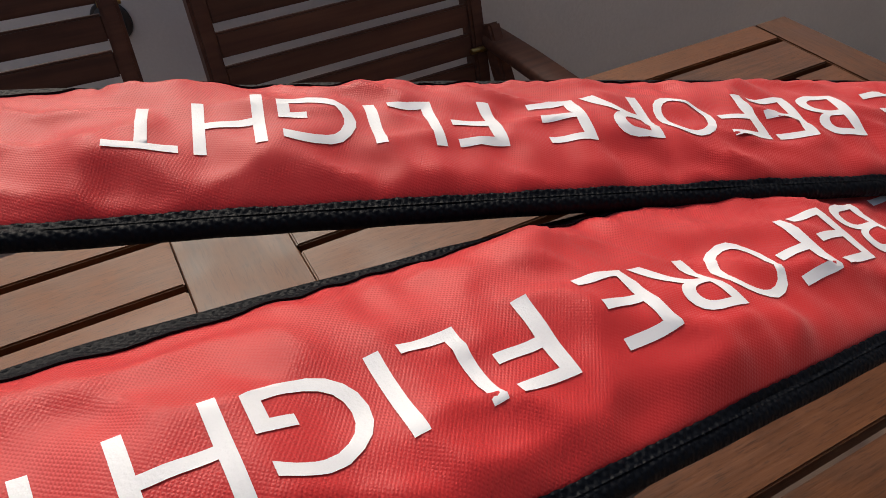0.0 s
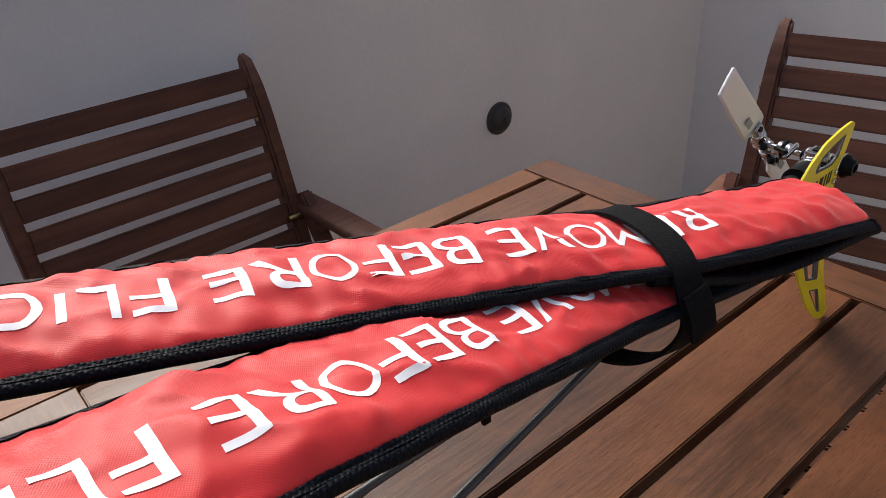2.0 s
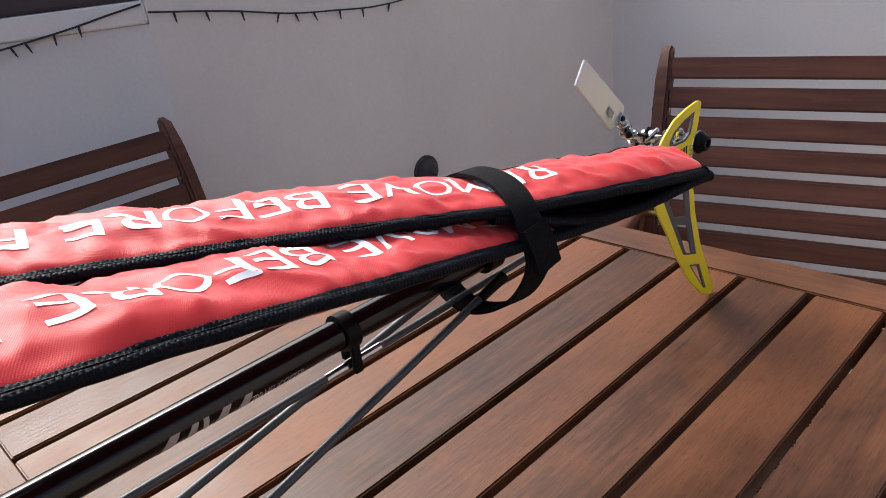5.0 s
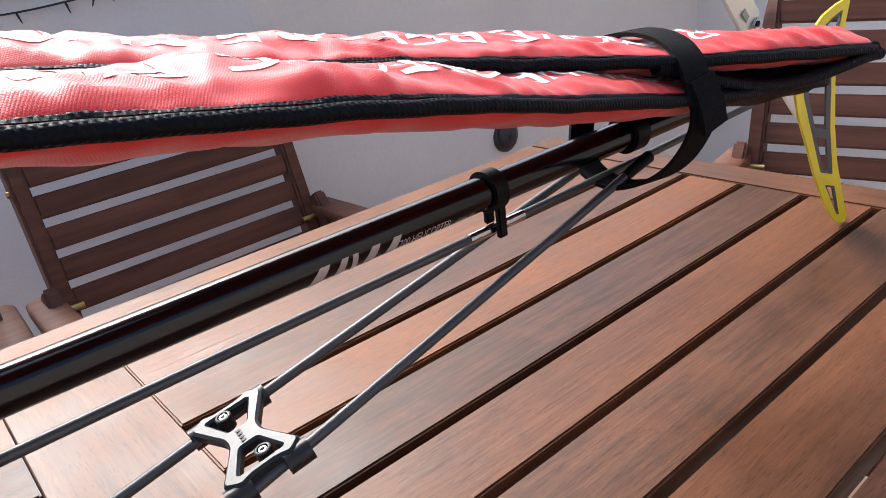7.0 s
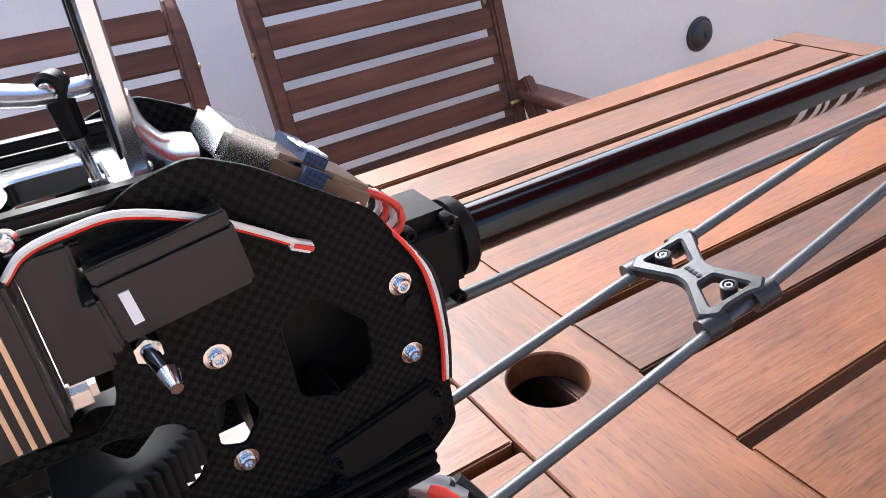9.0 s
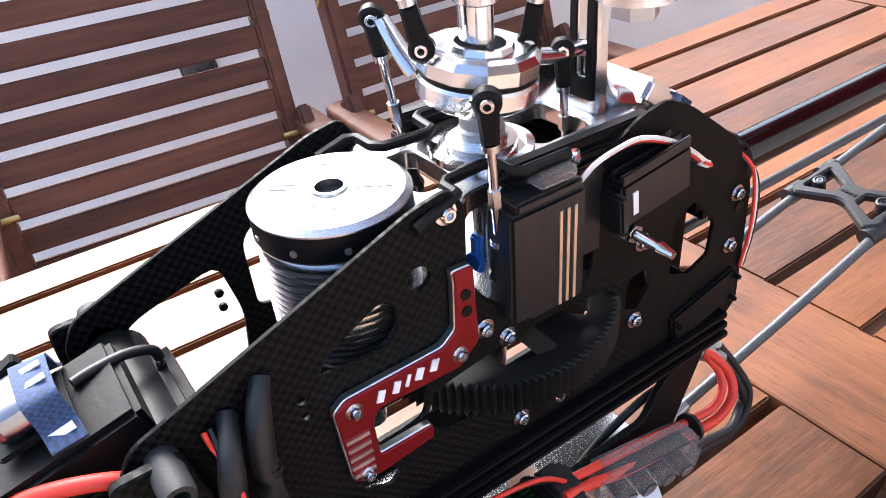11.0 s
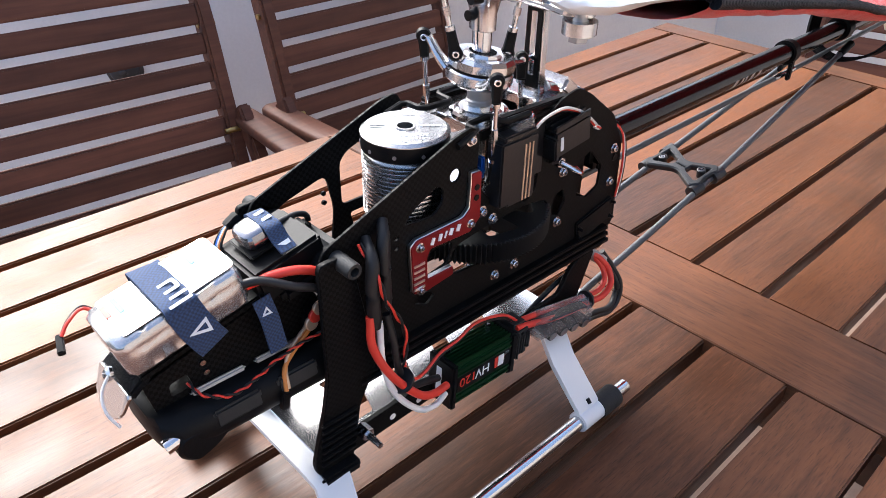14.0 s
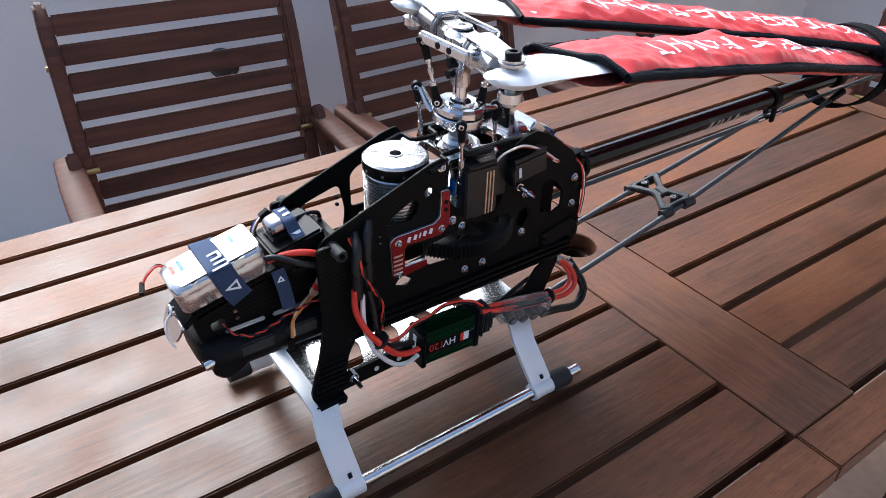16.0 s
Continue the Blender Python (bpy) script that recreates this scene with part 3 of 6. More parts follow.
for k in range(5):
    hpart("bracket_slot", box(bmesh.new(), (-0.2955, -0.0903, 0.9205 - 0.0042 * k), (0.0085, 0.0008, 0.0016), 0), EDGE, red)
for k, (w, x) in enumerate(((0.0042, -0.284), (0.004, -0.278), (0.002, -0.2735), (0.0045, -0.269), (0.0045, -0.263))):
    hpart("brand_mark", box(bmesh.new(), (x - 0.001, -0.0903, 0.9332 + (x + 0.274) * 0.05), (w * 0.62, 0.0006, 0.0046), 0, Matrix.Rotation(radians(20), 3, "Y")), PRINT, red)
for x, z in ((-0.2950, 0.9325), (-0.2535, 0.9325), (-0.2945, 0.9020)):
    bolt_head(x, z, -0.0898, 0.0021, red)
for z in (0.956, 0.949):
    hpart("bracket_insert", rod(bmesh.new(), (-0.2493, -0.0905, z), (-0.2493, -0.088, z), 0.0021), BLACK, red)

# motor
mx, MY, MR = -0.2740, CY - 0.0035, 0.0268
ms = at(mx, MY, 0.0018)
motor = hpart("motor", lathe(bmesh.new(), [(MR - 0.005, 0.930), (MR - 0.003, 0.934), (MR - 0.003, 0.980)], ms, 64), ALLOY, label="brushless motor with bright cooling fins", smooth=30)
for k in range(15):
    z = 0.9345 + 0.0027 * k
    hpart("cooling_fin", lathe(bmesh.new(), [(MR - 0.0032, z), (MR - 0.0004, z + 0.0004), (MR - 0.0004, z + 0.0011), (MR - 0.0032, z + 0.0015)], ms, 64), ALLOY, motor, smooth=25)
hpart("cap_ring", lathe(bmesh.new(), [(MR - 0.003, 0.9760), (MR - 0.0006, 0.9764), (MR - 0.0002, 0.9772), (MR - 0.0002, 0.9860), (MR - 0.003, 0.9862)], ms, 64), BLACK, motor, "glossy black ring", smooth=25)
hpart("motor_cap", lathe(bmesh.new(), [(MR - 0.003, 0.9860), (MR, 0.9862), (MR, 0.9868), (MR - 0.0022, 0.9884), (0.0062, 0.9884), (0.006, 0.9892), (0.0048, 0.9892), (0.0046, 0.982)], ms, 64), BRUSHED, motor, "brushed alloy motor cap", smooth=25)
hpart("cap_socket", lathe(bmesh.new(), [(0.0044, 0.9835), (0.0044, 0.9838), (0.001, 0.9838)], ms, 20), BLACK, motor)
for k in range(10):
    a = 2 * math.pi * k / 10
    hpart("ring_screw", rod(bmesh.new(), ms @ Vector(((MR - 0.0012) * math.cos(a), (MR - 0.0012) * math.sin(a), 0.9805)), ms @ Vector(((MR + 0.0003) * math.cos(a), (MR + 0.0003) * math.sin(a), 0.9805)), 0.0012, seg=8), GREY_ALLOY, motor)
GREYP = material("grey_engraving", (0.30, 0.30, 0.31), 0.5, 0.3)
cap = ms @ at(0, 0, 0.98865) @ Matrix.Rotation(radians(-42), 4, "Z")
for txt, size, dx, dy in (("800MX", 0.0056, -0.003, -0.0135), ("C1312", 0.0040, 0.001, -0.0178), ("PO", 0.0034, -0.002, -0.0215)):
    hpart("motor_writing", flat_shape([], 0.0002, 0, cap @ at(dx, dy, 0), text=txt, size=size), PRINT, motor)
for w, h, dx, dy in ((0.004, 0.0020, -0.0015, -0.0085), (0.0018, 0.003, 0.0095, 0.0015), (0.0035, 0.0022, 0.0125, 0.0015), (0.0022, 0.003, 0.0162, 0.0018), (0.003, 0.0022, 0.0195, 0.002),
                     (0.0022, 0.0038, -0.0065, 0.0175), (0.0016, 0.0038, -0.0035, 0.0185), (0.0010, 0.0038, -0.0012, 0.019), (0.0026, 0.0038, 0.0015, 0.019), (0.0024, 0.0038, 0.0050, 0.0185),
                     (0.009, 0.0014, -0.0165, 0.002), (0.007, 0.0014, -0.0170, -0.001)):
    hpart("motor_mark", box(bmesh.new(), cap @ Vector((dx, dy, 0)), (w, h, 0.0002), 0, cap.to_3x3()), PRINT, motor)

# main gear
gear = hpart("main_gear", flat_shape([[((0.0562 if k % 2 else 0.0530) * math.cos(math.pi * (k + (0.22 if k % 2 else 0)) / 106), (0.0562 if k % 2 else 0.0530) * math.sin(math.pi * (k + (0.22 if k % 2 else 0)) / 106)) for k in range(212)]] +
                                     [rounded([(r * math.cos(a + o), r * math.sin(a + o)) for r, o in ((0.019, -0.35), (0.045, -0.28), (0.045, 0.28), (0.019, 0.35))], 0.004) for a in (0.3 + i * math.pi / 3 for i in range(6))],
                                     0.014, 0.0004, at(-0.214, CY, 0.9080)), GEAR, label="black toothed main gear", smooth=25)
hpart("gear_hub", lathe(bmesh.new(), [(0.016, 0.897), (0.016, 0.918), (0.011, 0.922), (0.011, 0.932)], at(-0.214, CY, 0), 24), ALLOY, gear)
hpart("lower_bearing_block", box(bmesh.new(), (-0.214, CY, 0.935), (0.045, 0.062, 0.008), 0.002), ALLOY)
hpart("pinion", rod(bmesh.new(), (mx, MY, 0.885), (mx, MY, 0.93), 0.006), CHROME)

# shaft, swashplate and rotor head
HM = PLAIN
SX, SY = -0.2112, -0.0543
hpart("main_shaft", rod(bmesh.new(), (SX, SY, 0.87), (SX, SY, 1.072), 0.006, seg=24), CHROME)
hpart("shaft_sleeve", lathe(bmesh.new(), [(0.006, 0.990), (0.0084, 0.990), (0.0086, 0.9955), (0.0078, 0.9965), (0.0078, 1.004), (0.006, 1.004)], at(SX, SY, 0), 24), GREY_ALLOY, smooth=30)
sw = at(SX, SY, 1.0165) @ Matrix.Rotation(radians(6.5), 4, (0.69, 0.72, 0))      # the plate hangs a little lower on the near side
swash = hpart("swashplate", lathe(bmesh.new(), [(0.009, -0.0105), (0.0175, -0.0105), (0.0205, -0.0085), (0.0212, -0.0070), (0.0212, -0.0020), (0.0205, -0.0008)], sw, 30), ALLOY, label="bright alloy swashplate", smooth=15)
hpart("swash_ring", lathe(bmesh.new(), [(0.0196, 0.0002), (0.0212, 0.0012), (0.0212, 0.0058), (0.0192, 0.0082), (0.0165, 0.0088), (0.0120, 0.0080), (0.0112, 0.0098), (0.0090, 0.0096), (0.0088, 0.004)], sw, 12), ALLOY, swash, "faceted upper ring", smooth=15)
hpart("swash_seam", lathe(bmesh.new(), [(0.0202, -0.0012), (0.0202, 0.0006)], sw, 40), BLACK, swash)


def ball_link(p, d, ln=0.02, parent=None):
    """A black ball link from the ball p along d, and its metal collar."""
    p, d = Vector(p), Vector(d).normalized()
    side = Vector((-0.62, -0.78, 0))
    out = (side - d * side.dot(d)).normalized()
    across = d.cross(out)
    m = Matrix((across, d, out)).transposed().to_4x4()
    m.translation = p
    eye = [(0.0044 * math.sin(a), -0.0044 * math.cos(a)) for a in (math.radians(-130 + 20 * k) for k in range(14))]
    k = hpart("ball_link", flat_shape([eye + [(0.0030, ln * 0.45), (0.0028, ln * 0.70), (-0.0028, ln * 0.70), (-0.0030, ln * 0.45)]], 0.0056, 0.0011, m), PLASTIC, parent)
    hpart("ball", lathe(bmesh.new(), [(0.0024, -0.0046), (0.0024, 0.0030), (0.0020, 0.0036), (0.0012, 0.0036), (0.0011, 0.0022)], m, 12), CHROME, parent)
    return k


def link(a, b, name="linkage_rod"):
    """A push rod with a ball link at each end."""
    a, b = Vector(a), Vector(b)
    d = (b - a).normalized()
    r = hpart(name, rod(bmesh.new(), a + d * 0.012, b - d * 0.010, 0.0016, seg=10), CHROME, label="steel linkage rod with ball links")
    hpart("collar", rod(bmesh.new(), a + d * 0.0140, a + d * 0.0165, 0.0030, seg=14), ALLOY, r)
    hpart("collar", rod(bmesh.new(), b - d * 0.0165, b - d * 0.0140, 0.0030, seg=14), ALLOY, r)
    hpart("turnbuckle", rod(bmesh.new(), a.lerp(b, 0.46), a.lerp(b, 0.56), 0.0024, seg=6), ALLOY, r)
    ball_link(a, d, 0.02, r)
    ball_link(b, -d, 0.02, r)
    return r


link((-0.2350, -0.0902, 1.0229), (-0.2274, -0.0840, 0.955))
link((-0.2349, -0.0277, 1.0343), (-0.2202, -0.0177, 0.960))
link((-0.1729, -0.0543, 1.0133), (-0.1680, -0.0521, 0.955))
link((-0.2319, -0.0529, 1.0285), (-0.2394, -0.0443, 1.0765))
link((-0.1931, -0.0593, 1.0220), (-0.1872, -0.0655, 1.0730))
for way, p in (((-0.019, -0.020, 1.0140), (-0.2350, -0.0865, 1.0229)), ((-0.017, 0.012, 1.0170), (-0.2330, -0.0310, 1.0343)), ((0.021, 0.001, 1.0150), (-0.1640, -0.0543, 1.0130))):
    foot = Vector((SX + way[0], SY + way[1], way[2]))
    top = Vector(p)
    mid = (foot + top) / 2 + Vector((0, 0, -0.002))
    hpart("swash_arm", sweep(bmesh.new(), spline([foot, mid, top - Vector((0, 0, 0.001)), top], 5), lambda t: 0.0048 - 0.0020 * t, 10, 0.7), ALLOY, swash, smooth=40)
for p, q in (((-0.226, -0.054, 1.0225), (-0.2325, -0.0525, 1.0285)), ((-0.199, -0.0565, 1.0185), (-0.1925, -0.0595, 1.0220))):
    hpart("swash_ear", rod(bmesh.new(), p, q, 0.0046, 0.0030, 10), ALLOY, swash)
# guide for the rear arm
YZ = Matrix(((0, 0, 1, 0), (1, 0, 0, 0), (0, 1, 0, 0), (0, 0, 0, 1)))   # lays (u, v) on y and z
gd = [rounded([(-0.0085, 0.984), (-0.0075, 1.044), (-0.003, 1.048), (0.003, 1.048), (0.0075, 1.044), (0.0085, 0.984)], 0.003), rounded([(-0.0028, 0.998), (-0.0028, 1.040), (0.0028, 1.040), (0.0028, 0.998)], 0.0015)]
post = hpart("guide_post", flat_shape(gd, 0.0055, 0.0008, at(-0.1600, SY, 0.0020) @ YZ), ALLOY, label="slotted bright anti-rotation guide")
hpart("guide_face", flat_shape([[(-0.0062, 0.990), (-0.0058, 1.042), (0.0058, 1.042), (0.0062, 0.990)], gd[1]], 0.001, 0, at(-0.1634, SY, 0.0020) @ YZ), BLACK, post, "black slot liner")
hpart("guide_foot", sweep(bmesh.new(), spline([(-0.1590, SY, 1.008), (-0.1575, SY, 0.998), (-0.1525, SY, 0.990), (-0.1445, SY, 0.987)]), lambda t: 0.0032 + 0.0022 * t, 8, 2.2, (0, 1, 0)), ALLOY, post)
# servos
HM = BODY
for k, (cx, cy, cz, tilt) in enumerate(((-0.2165, -0.0878, 0.9575, 0), (-0.165, -0.0865, 0.9655, -7))):
    rot = Matrix.Rotation(radians(tilt), 3, "Y")
    if k == 0:
        sv = hpart("servo", box(bmesh.new(), (cx, cy, cz), (0.033, 0.0135, 0.044), 0.0012), SERVO, label="black servo with three gold stripes")
        hpart("servo_lid", box(bmesh.new(), (cx + 0.001, cy, cz + 0.0235), (0.029, 0.012, 0.004), 0.001), SERVO, sv)
        hpart("servo_flange", box(bmesh.new(), (cx + 0.001, cy + 0.0050, cz), (0.034, 0.003, 0.050), 0.0008), SERVO, sv)
        hpart("servo_foot", box(bmesh.new(), (cx + 0.004, cy, cz - 0.022), (0.025, 0.012, 0.004), 0.001), SERVO, sv)
        for j in range(3):
            hpart("gold_stripe", box(bmesh.new(), (cx + 0.0045 + 0.0033 * j, cy - 0.0069, cz - 0.0025), (0.0012, 0.0006, 0.039), 0), COPPER, sv)
        hpart("plug_cover", box(bmesh.new(), (cx + 0.006, cy, cz + 0.0280), (0.016, 0.010, 0.005), 0.001), CLEAR, sv, "clear plug cover")
        hpart("servo_arm", box(bmesh.new(), (-0.2375, -0.0815, 0.9625), (0.003, 0.0052, 0.015), 0.001), BLUE_ALLOY, sv, "blue anodised servo arm")
        hpart("arm_screw", rod(bmesh.new(), (-0.2400, -0.0815, 0.960), (-0.2365, -0.0805, 0.960), 0.0032, seg=12), BLUE_ALLOY, sv)
    else:
        sv = hpart("servo", box(bmesh.new(), (cx, cy, cz), (0.036, 0.018, 0.019), 0.0012, rot), SERVO, label="black finned servo laid along the plate")
        for j in range(4):
            hpart("heat_fin", box(bmesh.new(), Vector((cx, cy, cz)) + rot @ Vector((0, -0.0080 + 0.0046 * j, 0.0112)), (0.035, 0.0016, 0.0044), 0.0004, rot), SERVO, sv)
        hpart("servo_label", box(bmesh.new(), Vector((cx, cy, cz)) + rot @ Vector((-0.0122, -0.0092, 0.0)), (0.0026, 0.0006, 0.0095), 0, rot), PRINT, sv)
        hpart("servo_end", box(bmesh.new(), Vector((cx, cy, cz)) + rot @ Vector((-0.0195, -0.001, -0.001)), (0.004, 0.021, 0.016), 0.001, rot), SERVO, sv)
hpart("servo_mount", box(bmesh.new(), (-0.1915, -0.0825, 0.9625), (0.013, 0.010, 0.038), 0.001), SERVO)
hpart("hex_post", rod(bmesh.new(), (-0.177, -0.0865, 0.951), (-0.177, -0.097, 0.951), 0.0038, seg=6), CHROME)
hpart("canopy_pin", rod(bmesh.new(), (-0.177, -0.097, 0.951), (-0.1745, -0.111, 0.9485), 0.0022, 0.0018), CHROME)
hpart("pin_ball", rod(bmesh.new(), (-0.175, -0.1065, 0.949), (-0.1745, -0.1125, 0.9483), 0.0030, 0.0016), CHROME)
tail_srv = hpart("rear_servo_face", box(bmesh.new(), (-0.115, -0.0868, 0.8795), (0.043, 0.004, 0.019), 0.0012, Matrix.Rotation(radians(-12), 3, "Y")), PLASTIC, label="black rear servo face set in the plate")
for x, z in ((-0.1345, 0.879), (-0.0955, 0.8885), (-0.096, 0.876), (-0.1345, 0.871)):
    bolt_head(x, z, -0.0888, 0.0013, tail_srv, BLACK)

# rear stabiliser unit on the sloping top, with its strap
rg = Matrix.Rotation(radians(37), 3, "Y")
UNIT = material("bronze_unit_case", (0.15, 0.10, 0.065), 0.3, 0.2, bump=0.2, bscale=120)
gy = hpart("stabiliser_unit", box(bmesh.new(), (-0.117, CY, 0.9665), (0.046, 0.030, 0.012), 0.002, rg), UNIT, label="small brown electronic unit under a navy strap")
hpart("unit_cover", box(bmesh.new(), (-0.1325, CY, 0.9815), (0.018, 0.031, 0.011), 0.002, rg), ALLOY, gy, "bright unit cover")
bm = box(bmesh.new(), (-0.1165, CY, 0.9675), (0.016, 0.034, 0.0165), 0.004, rg)
st = hpart("unit_strap", bm, STRAPB, gy, "woven navy strap")
for k in range(3):
    hpart("strap_mark", box(bmesh.new(), Vector((-0.1165, CY, 0.9675)) + rg @ Vector((-0.004 + 0.004 * k, -0.004, 0.0085)), (0.0022, 0.011, 0.0006), 0, rg), PRINT, gy)
hpart("unit_shelf", box(bmesh.new(), (-0.122, CY, 0.956), (0.058, 0.064, 0.002), 0.0006, rg), ALLOY)
for k in range(5):
    y = CY - 0.011 + 0.0055 * k
    hpart("receiver_wire", sweep(bmesh.new(), spline([(-0.098, y, 0.957), (-0.092, y - 0.002, 0.953 - 0.001 * k), (-0.088, y - 0.004, 0.948), (-0.090, y - 0.006, 0.942), (-0.10, y - 0.004, 0.938)]), 0.0014, 6), (RED_WIRE, WHITE_WIRE, RED_WIRE, WHITE_WIRE, BLACK_WIRE)[k])
for j, mt in enumerate((WHITE_WIRE, RED_WIRE, BLACK_WIRE)):
    o = 0.0012 * j
    hpart("servo_lead", sweep(bmesh.new(), spline([(-0.200, -0.090 + o, 0.9785 - o), (-0.194, -0.092 + o, 0.9845 - o), (-0.184, -0.092 + o, 0.9865 - o), (-0.172, -0.092 + o, 0.9865 - o), (-0.156, -0.092 + o, 0.980 - o), (-0.142, -0.091 + o, 0.9705 - o), (-0.132, -0.0895 + o, 0.9625 - o)]), 0.00095, 6), mt)
lp = hpart("lead_plug", box(bmesh.new(), (-0.1305, -0.0885, 0.9605), (0.007, 0.0032, 0.0032), 0.0006, Matrix.Rotation(radians(30), 3, "Y")), WHITE_WIRE)
hpart("plug_core", box(bmesh.new(), (-0.1302, -0.0903, 0.9605), (0.006, 0.0008, 0.0013), 0, Matrix.Rotation(radians(30), 3, "Y")), RED_WIRE, lp)
for j, mt in enumerate((RED_WIRE, WHITE_WIRE, BLACK_WIRE)):
    o = 0.0013 * j
    hpart("tail_lead", sweep(bmesh.new(), spline([(-0.104, -0.070 + o, 0.957), (-0.100, -0.0875 + o * 0.4, 0.951), (-0.0935 + o, -0.0892, 0.936), (-0.0905 + o, -0.0890, 0.912), (-0.0905 + o, -0.087, 0.890)]), 0.0008, 6), mt)

# boom, its clamp and stays
hpart("boom_clamp", box(bmesh.new(), (-0.078, CY, 0.9215), (0.030, 0.034, 0.038), 0.006), PLASTIC, label="black boom clamp")
hpart("clamp_collar", lathe(bmesh.new(), [(0.0158, -0.063), (0.0158, -0.058), (0.0140, -0.056)], at(0, CY, 0.9210) @ Matrix.Rotation(radians(90), 4, "Y") @ at(0, 0, 0), 24), PLASTIC)
for z, yy in ((0.9375, -0.066), (0.9065, -0.069)):
    for x in (-0.070, -0.086):
        hpart("clamp_screw", lathe(bmesh.new(), [(0.0026, 0), (0.0026, 0.0046), (0.0021, 0.0052), (0.0013, 0.0052), (0.0012, 0.0036), (0, 0.0036)], at(x, yy + 0.004, z) @ Matrix.Rotation(radians(90), 4, "X"), 14), BLACK)
HM = PLAIN
BOOM0, BOOM1 = Vector((-0.09, CY, 0.9246)), Vector((0.660, CY, 0.9240))
BR = 0.0102           # the tube's radius


def boom_z(x):
    """The height of the boom's axis at x."""
    return BOOM0.z + (x - BOOM0.x) * (BOOM1.z - BOOM0.z) / (BOOM1.x - BOOM0.x)


CBOOM = material("glossy_carbon_tube", (0.0025, 0.003, 0.0042), 0.16, spec=0.42, stain=0.05)
boom = hpart("tail_boom", rod(bmesh.new(), BOOM0, BOOM1, BR, seg=40), CBOOM, label="glossy black carbon tail boom")
SILVER = material("silver_print", (0.52, 0.52, 0.53), 0.35, 0.5)


def on_boom(bm, x0, ang):
    """Wraps a flat shape (u along the tube, v round it) on the boom."""
    for v in bm.verts:
        a = ang - v.co.y / BR
        v.co = (x0 + v.co.x, CY - (BR + 0.0002 + v.co.z) * math.cos(a), boom_z(x0 + v.co.x) - (BR + 0.0002 + v.co.z) * math.sin(a))
    return bm


def diced(bm, step=0.0014):
    """Cuts a flat shape into strips, so that it can follow the tube."""
    for k in range(-8, 9):
        bmesh.ops.bisect_plane(bm, geom=bm.verts[:] + bm.edges[:] + bm.faces[:], plane_co=(0, k * step, 0), plane_no=(0, 1, 0))
    return bm


x = 0.127
for w in (0.015, 0.010, 0.005, 0.013, 0.013):
    u = [[(0, -0.0062), (w * 0.5, -0.0062), (w * 0.72, -0.002), (w, 0.0062), (w * 0.6, 0.0062), (w * 0.3, 0.001)]] if w != 0.005 else [[(0, -0.0062), (w * 0.7, -0.0062), (w, 0.0062), (w * 0.3, 0.0062)]]
    hpart("brand_mark", on_boom(diced(flat_shape(u, 0.0)), x, 0.55), SILVER, boom)
    x += w + 0.0011
bm = flat_shape([], 0.0, 0, at(0, -0.003, 0), text="700 HELICOPTER", size=0.0082)
us = [v.co.x for v in bm.verts]
bm.transform(Matrix.Diagonal((0.037 / (max(us) - min(us)), 1, 1, 1)))
hpart("boom_writing", on_boom(diced(bm), 0.186, 0.55), SILVER, boom)
bm = bmesh.new()
lathe(bm, [(0.0105, -0.005), (0.0130, -0.005), (0.0130, 0.005), (0.0105, 0.005)], at(0.262, CY, boom_z(0.262)) @ Matrix.Rotation(radians(90), 4, "Y"), 32)
ring = hpart("rod_guide", bm, PLASTIC, label="black push rod guide on the boom", smooth=30)
hpart("guide_tab", box(bmesh.new(), (0.262, -0.0585, 0.907), (0.007, 0.004, 0.022), 0.001), PLASTIC, ring)
hpart("guide_tab", box(bmesh.new(), (0.262, -0.048, 0.912), (0.007, 0.004, 0.018), 0.001), PLASTIC, ring)
PR = [(-0.10, -0.0525, 0.8973), (0.248, -0.0525, 0.9005), (0.69, -0.050, 0.906)]
prod = hpart("push_rod", rod(bmesh.new(), PR[0], PR[1], 0.0028, seg=12), GREY_ROD, label="grey tail push rod")
hpart("push_rod", rod(bmesh.new(), (0.278, -0.0525, 0.9008), PR[2], 0.0028, seg=12), GREY_ROD)
hpart("rod_end", rod(bmesh.new(), (0.240, -0.0525, 0.9003), (0.286, -0.0525, 0.9010), 0.0033, seg=12), CHROME, prod)
for s, end, brk, root in ((-1, (0.400, -0.0664, 0.9089), (0.089, -0.0803, 0.8467), (-0.135, -0.0771, 0.7933)), (1, (0.400, -0.0340, 0.9115), (0.069, -0.0235, 0.8433), (-0.135, -0.0138, 0.7934))):
    p = [Vector(root), Vector(brk), Vector(end)]
    b = hpart("boom_stay", sweep(bmesh.new(), spline(p, 10), 0.0031, 12), GREY_ROD, label="slim grey carbon boom stay")
    d = (p[0] - p[1]).normalized()
    hpart("stay_end", rod(bmesh.new(), p[0] - d * 0.035, p[0], 0.0042, 0.005, 12), GREY_ALLOY, b)
    d2 = (p[2] - p[1]).normalized()
    hpart("stay_end", rod(bmesh.new(), p[2] - d2 * 0.03, p[2], 0.0038, 0.0045, 12), PLASTIC, b)
hpart("stay_clamp", lathe(bmesh.new(), [(0.0105, -0.007), (0.0138, -0.007), (0.0138, 0.007), (0.0105, 0.007)], at(0.400, CY, boom_z(0.400)) @ Matrix.Rotation(radians(90), 4, "Y"), 32), PLASTIC, smooth=30)
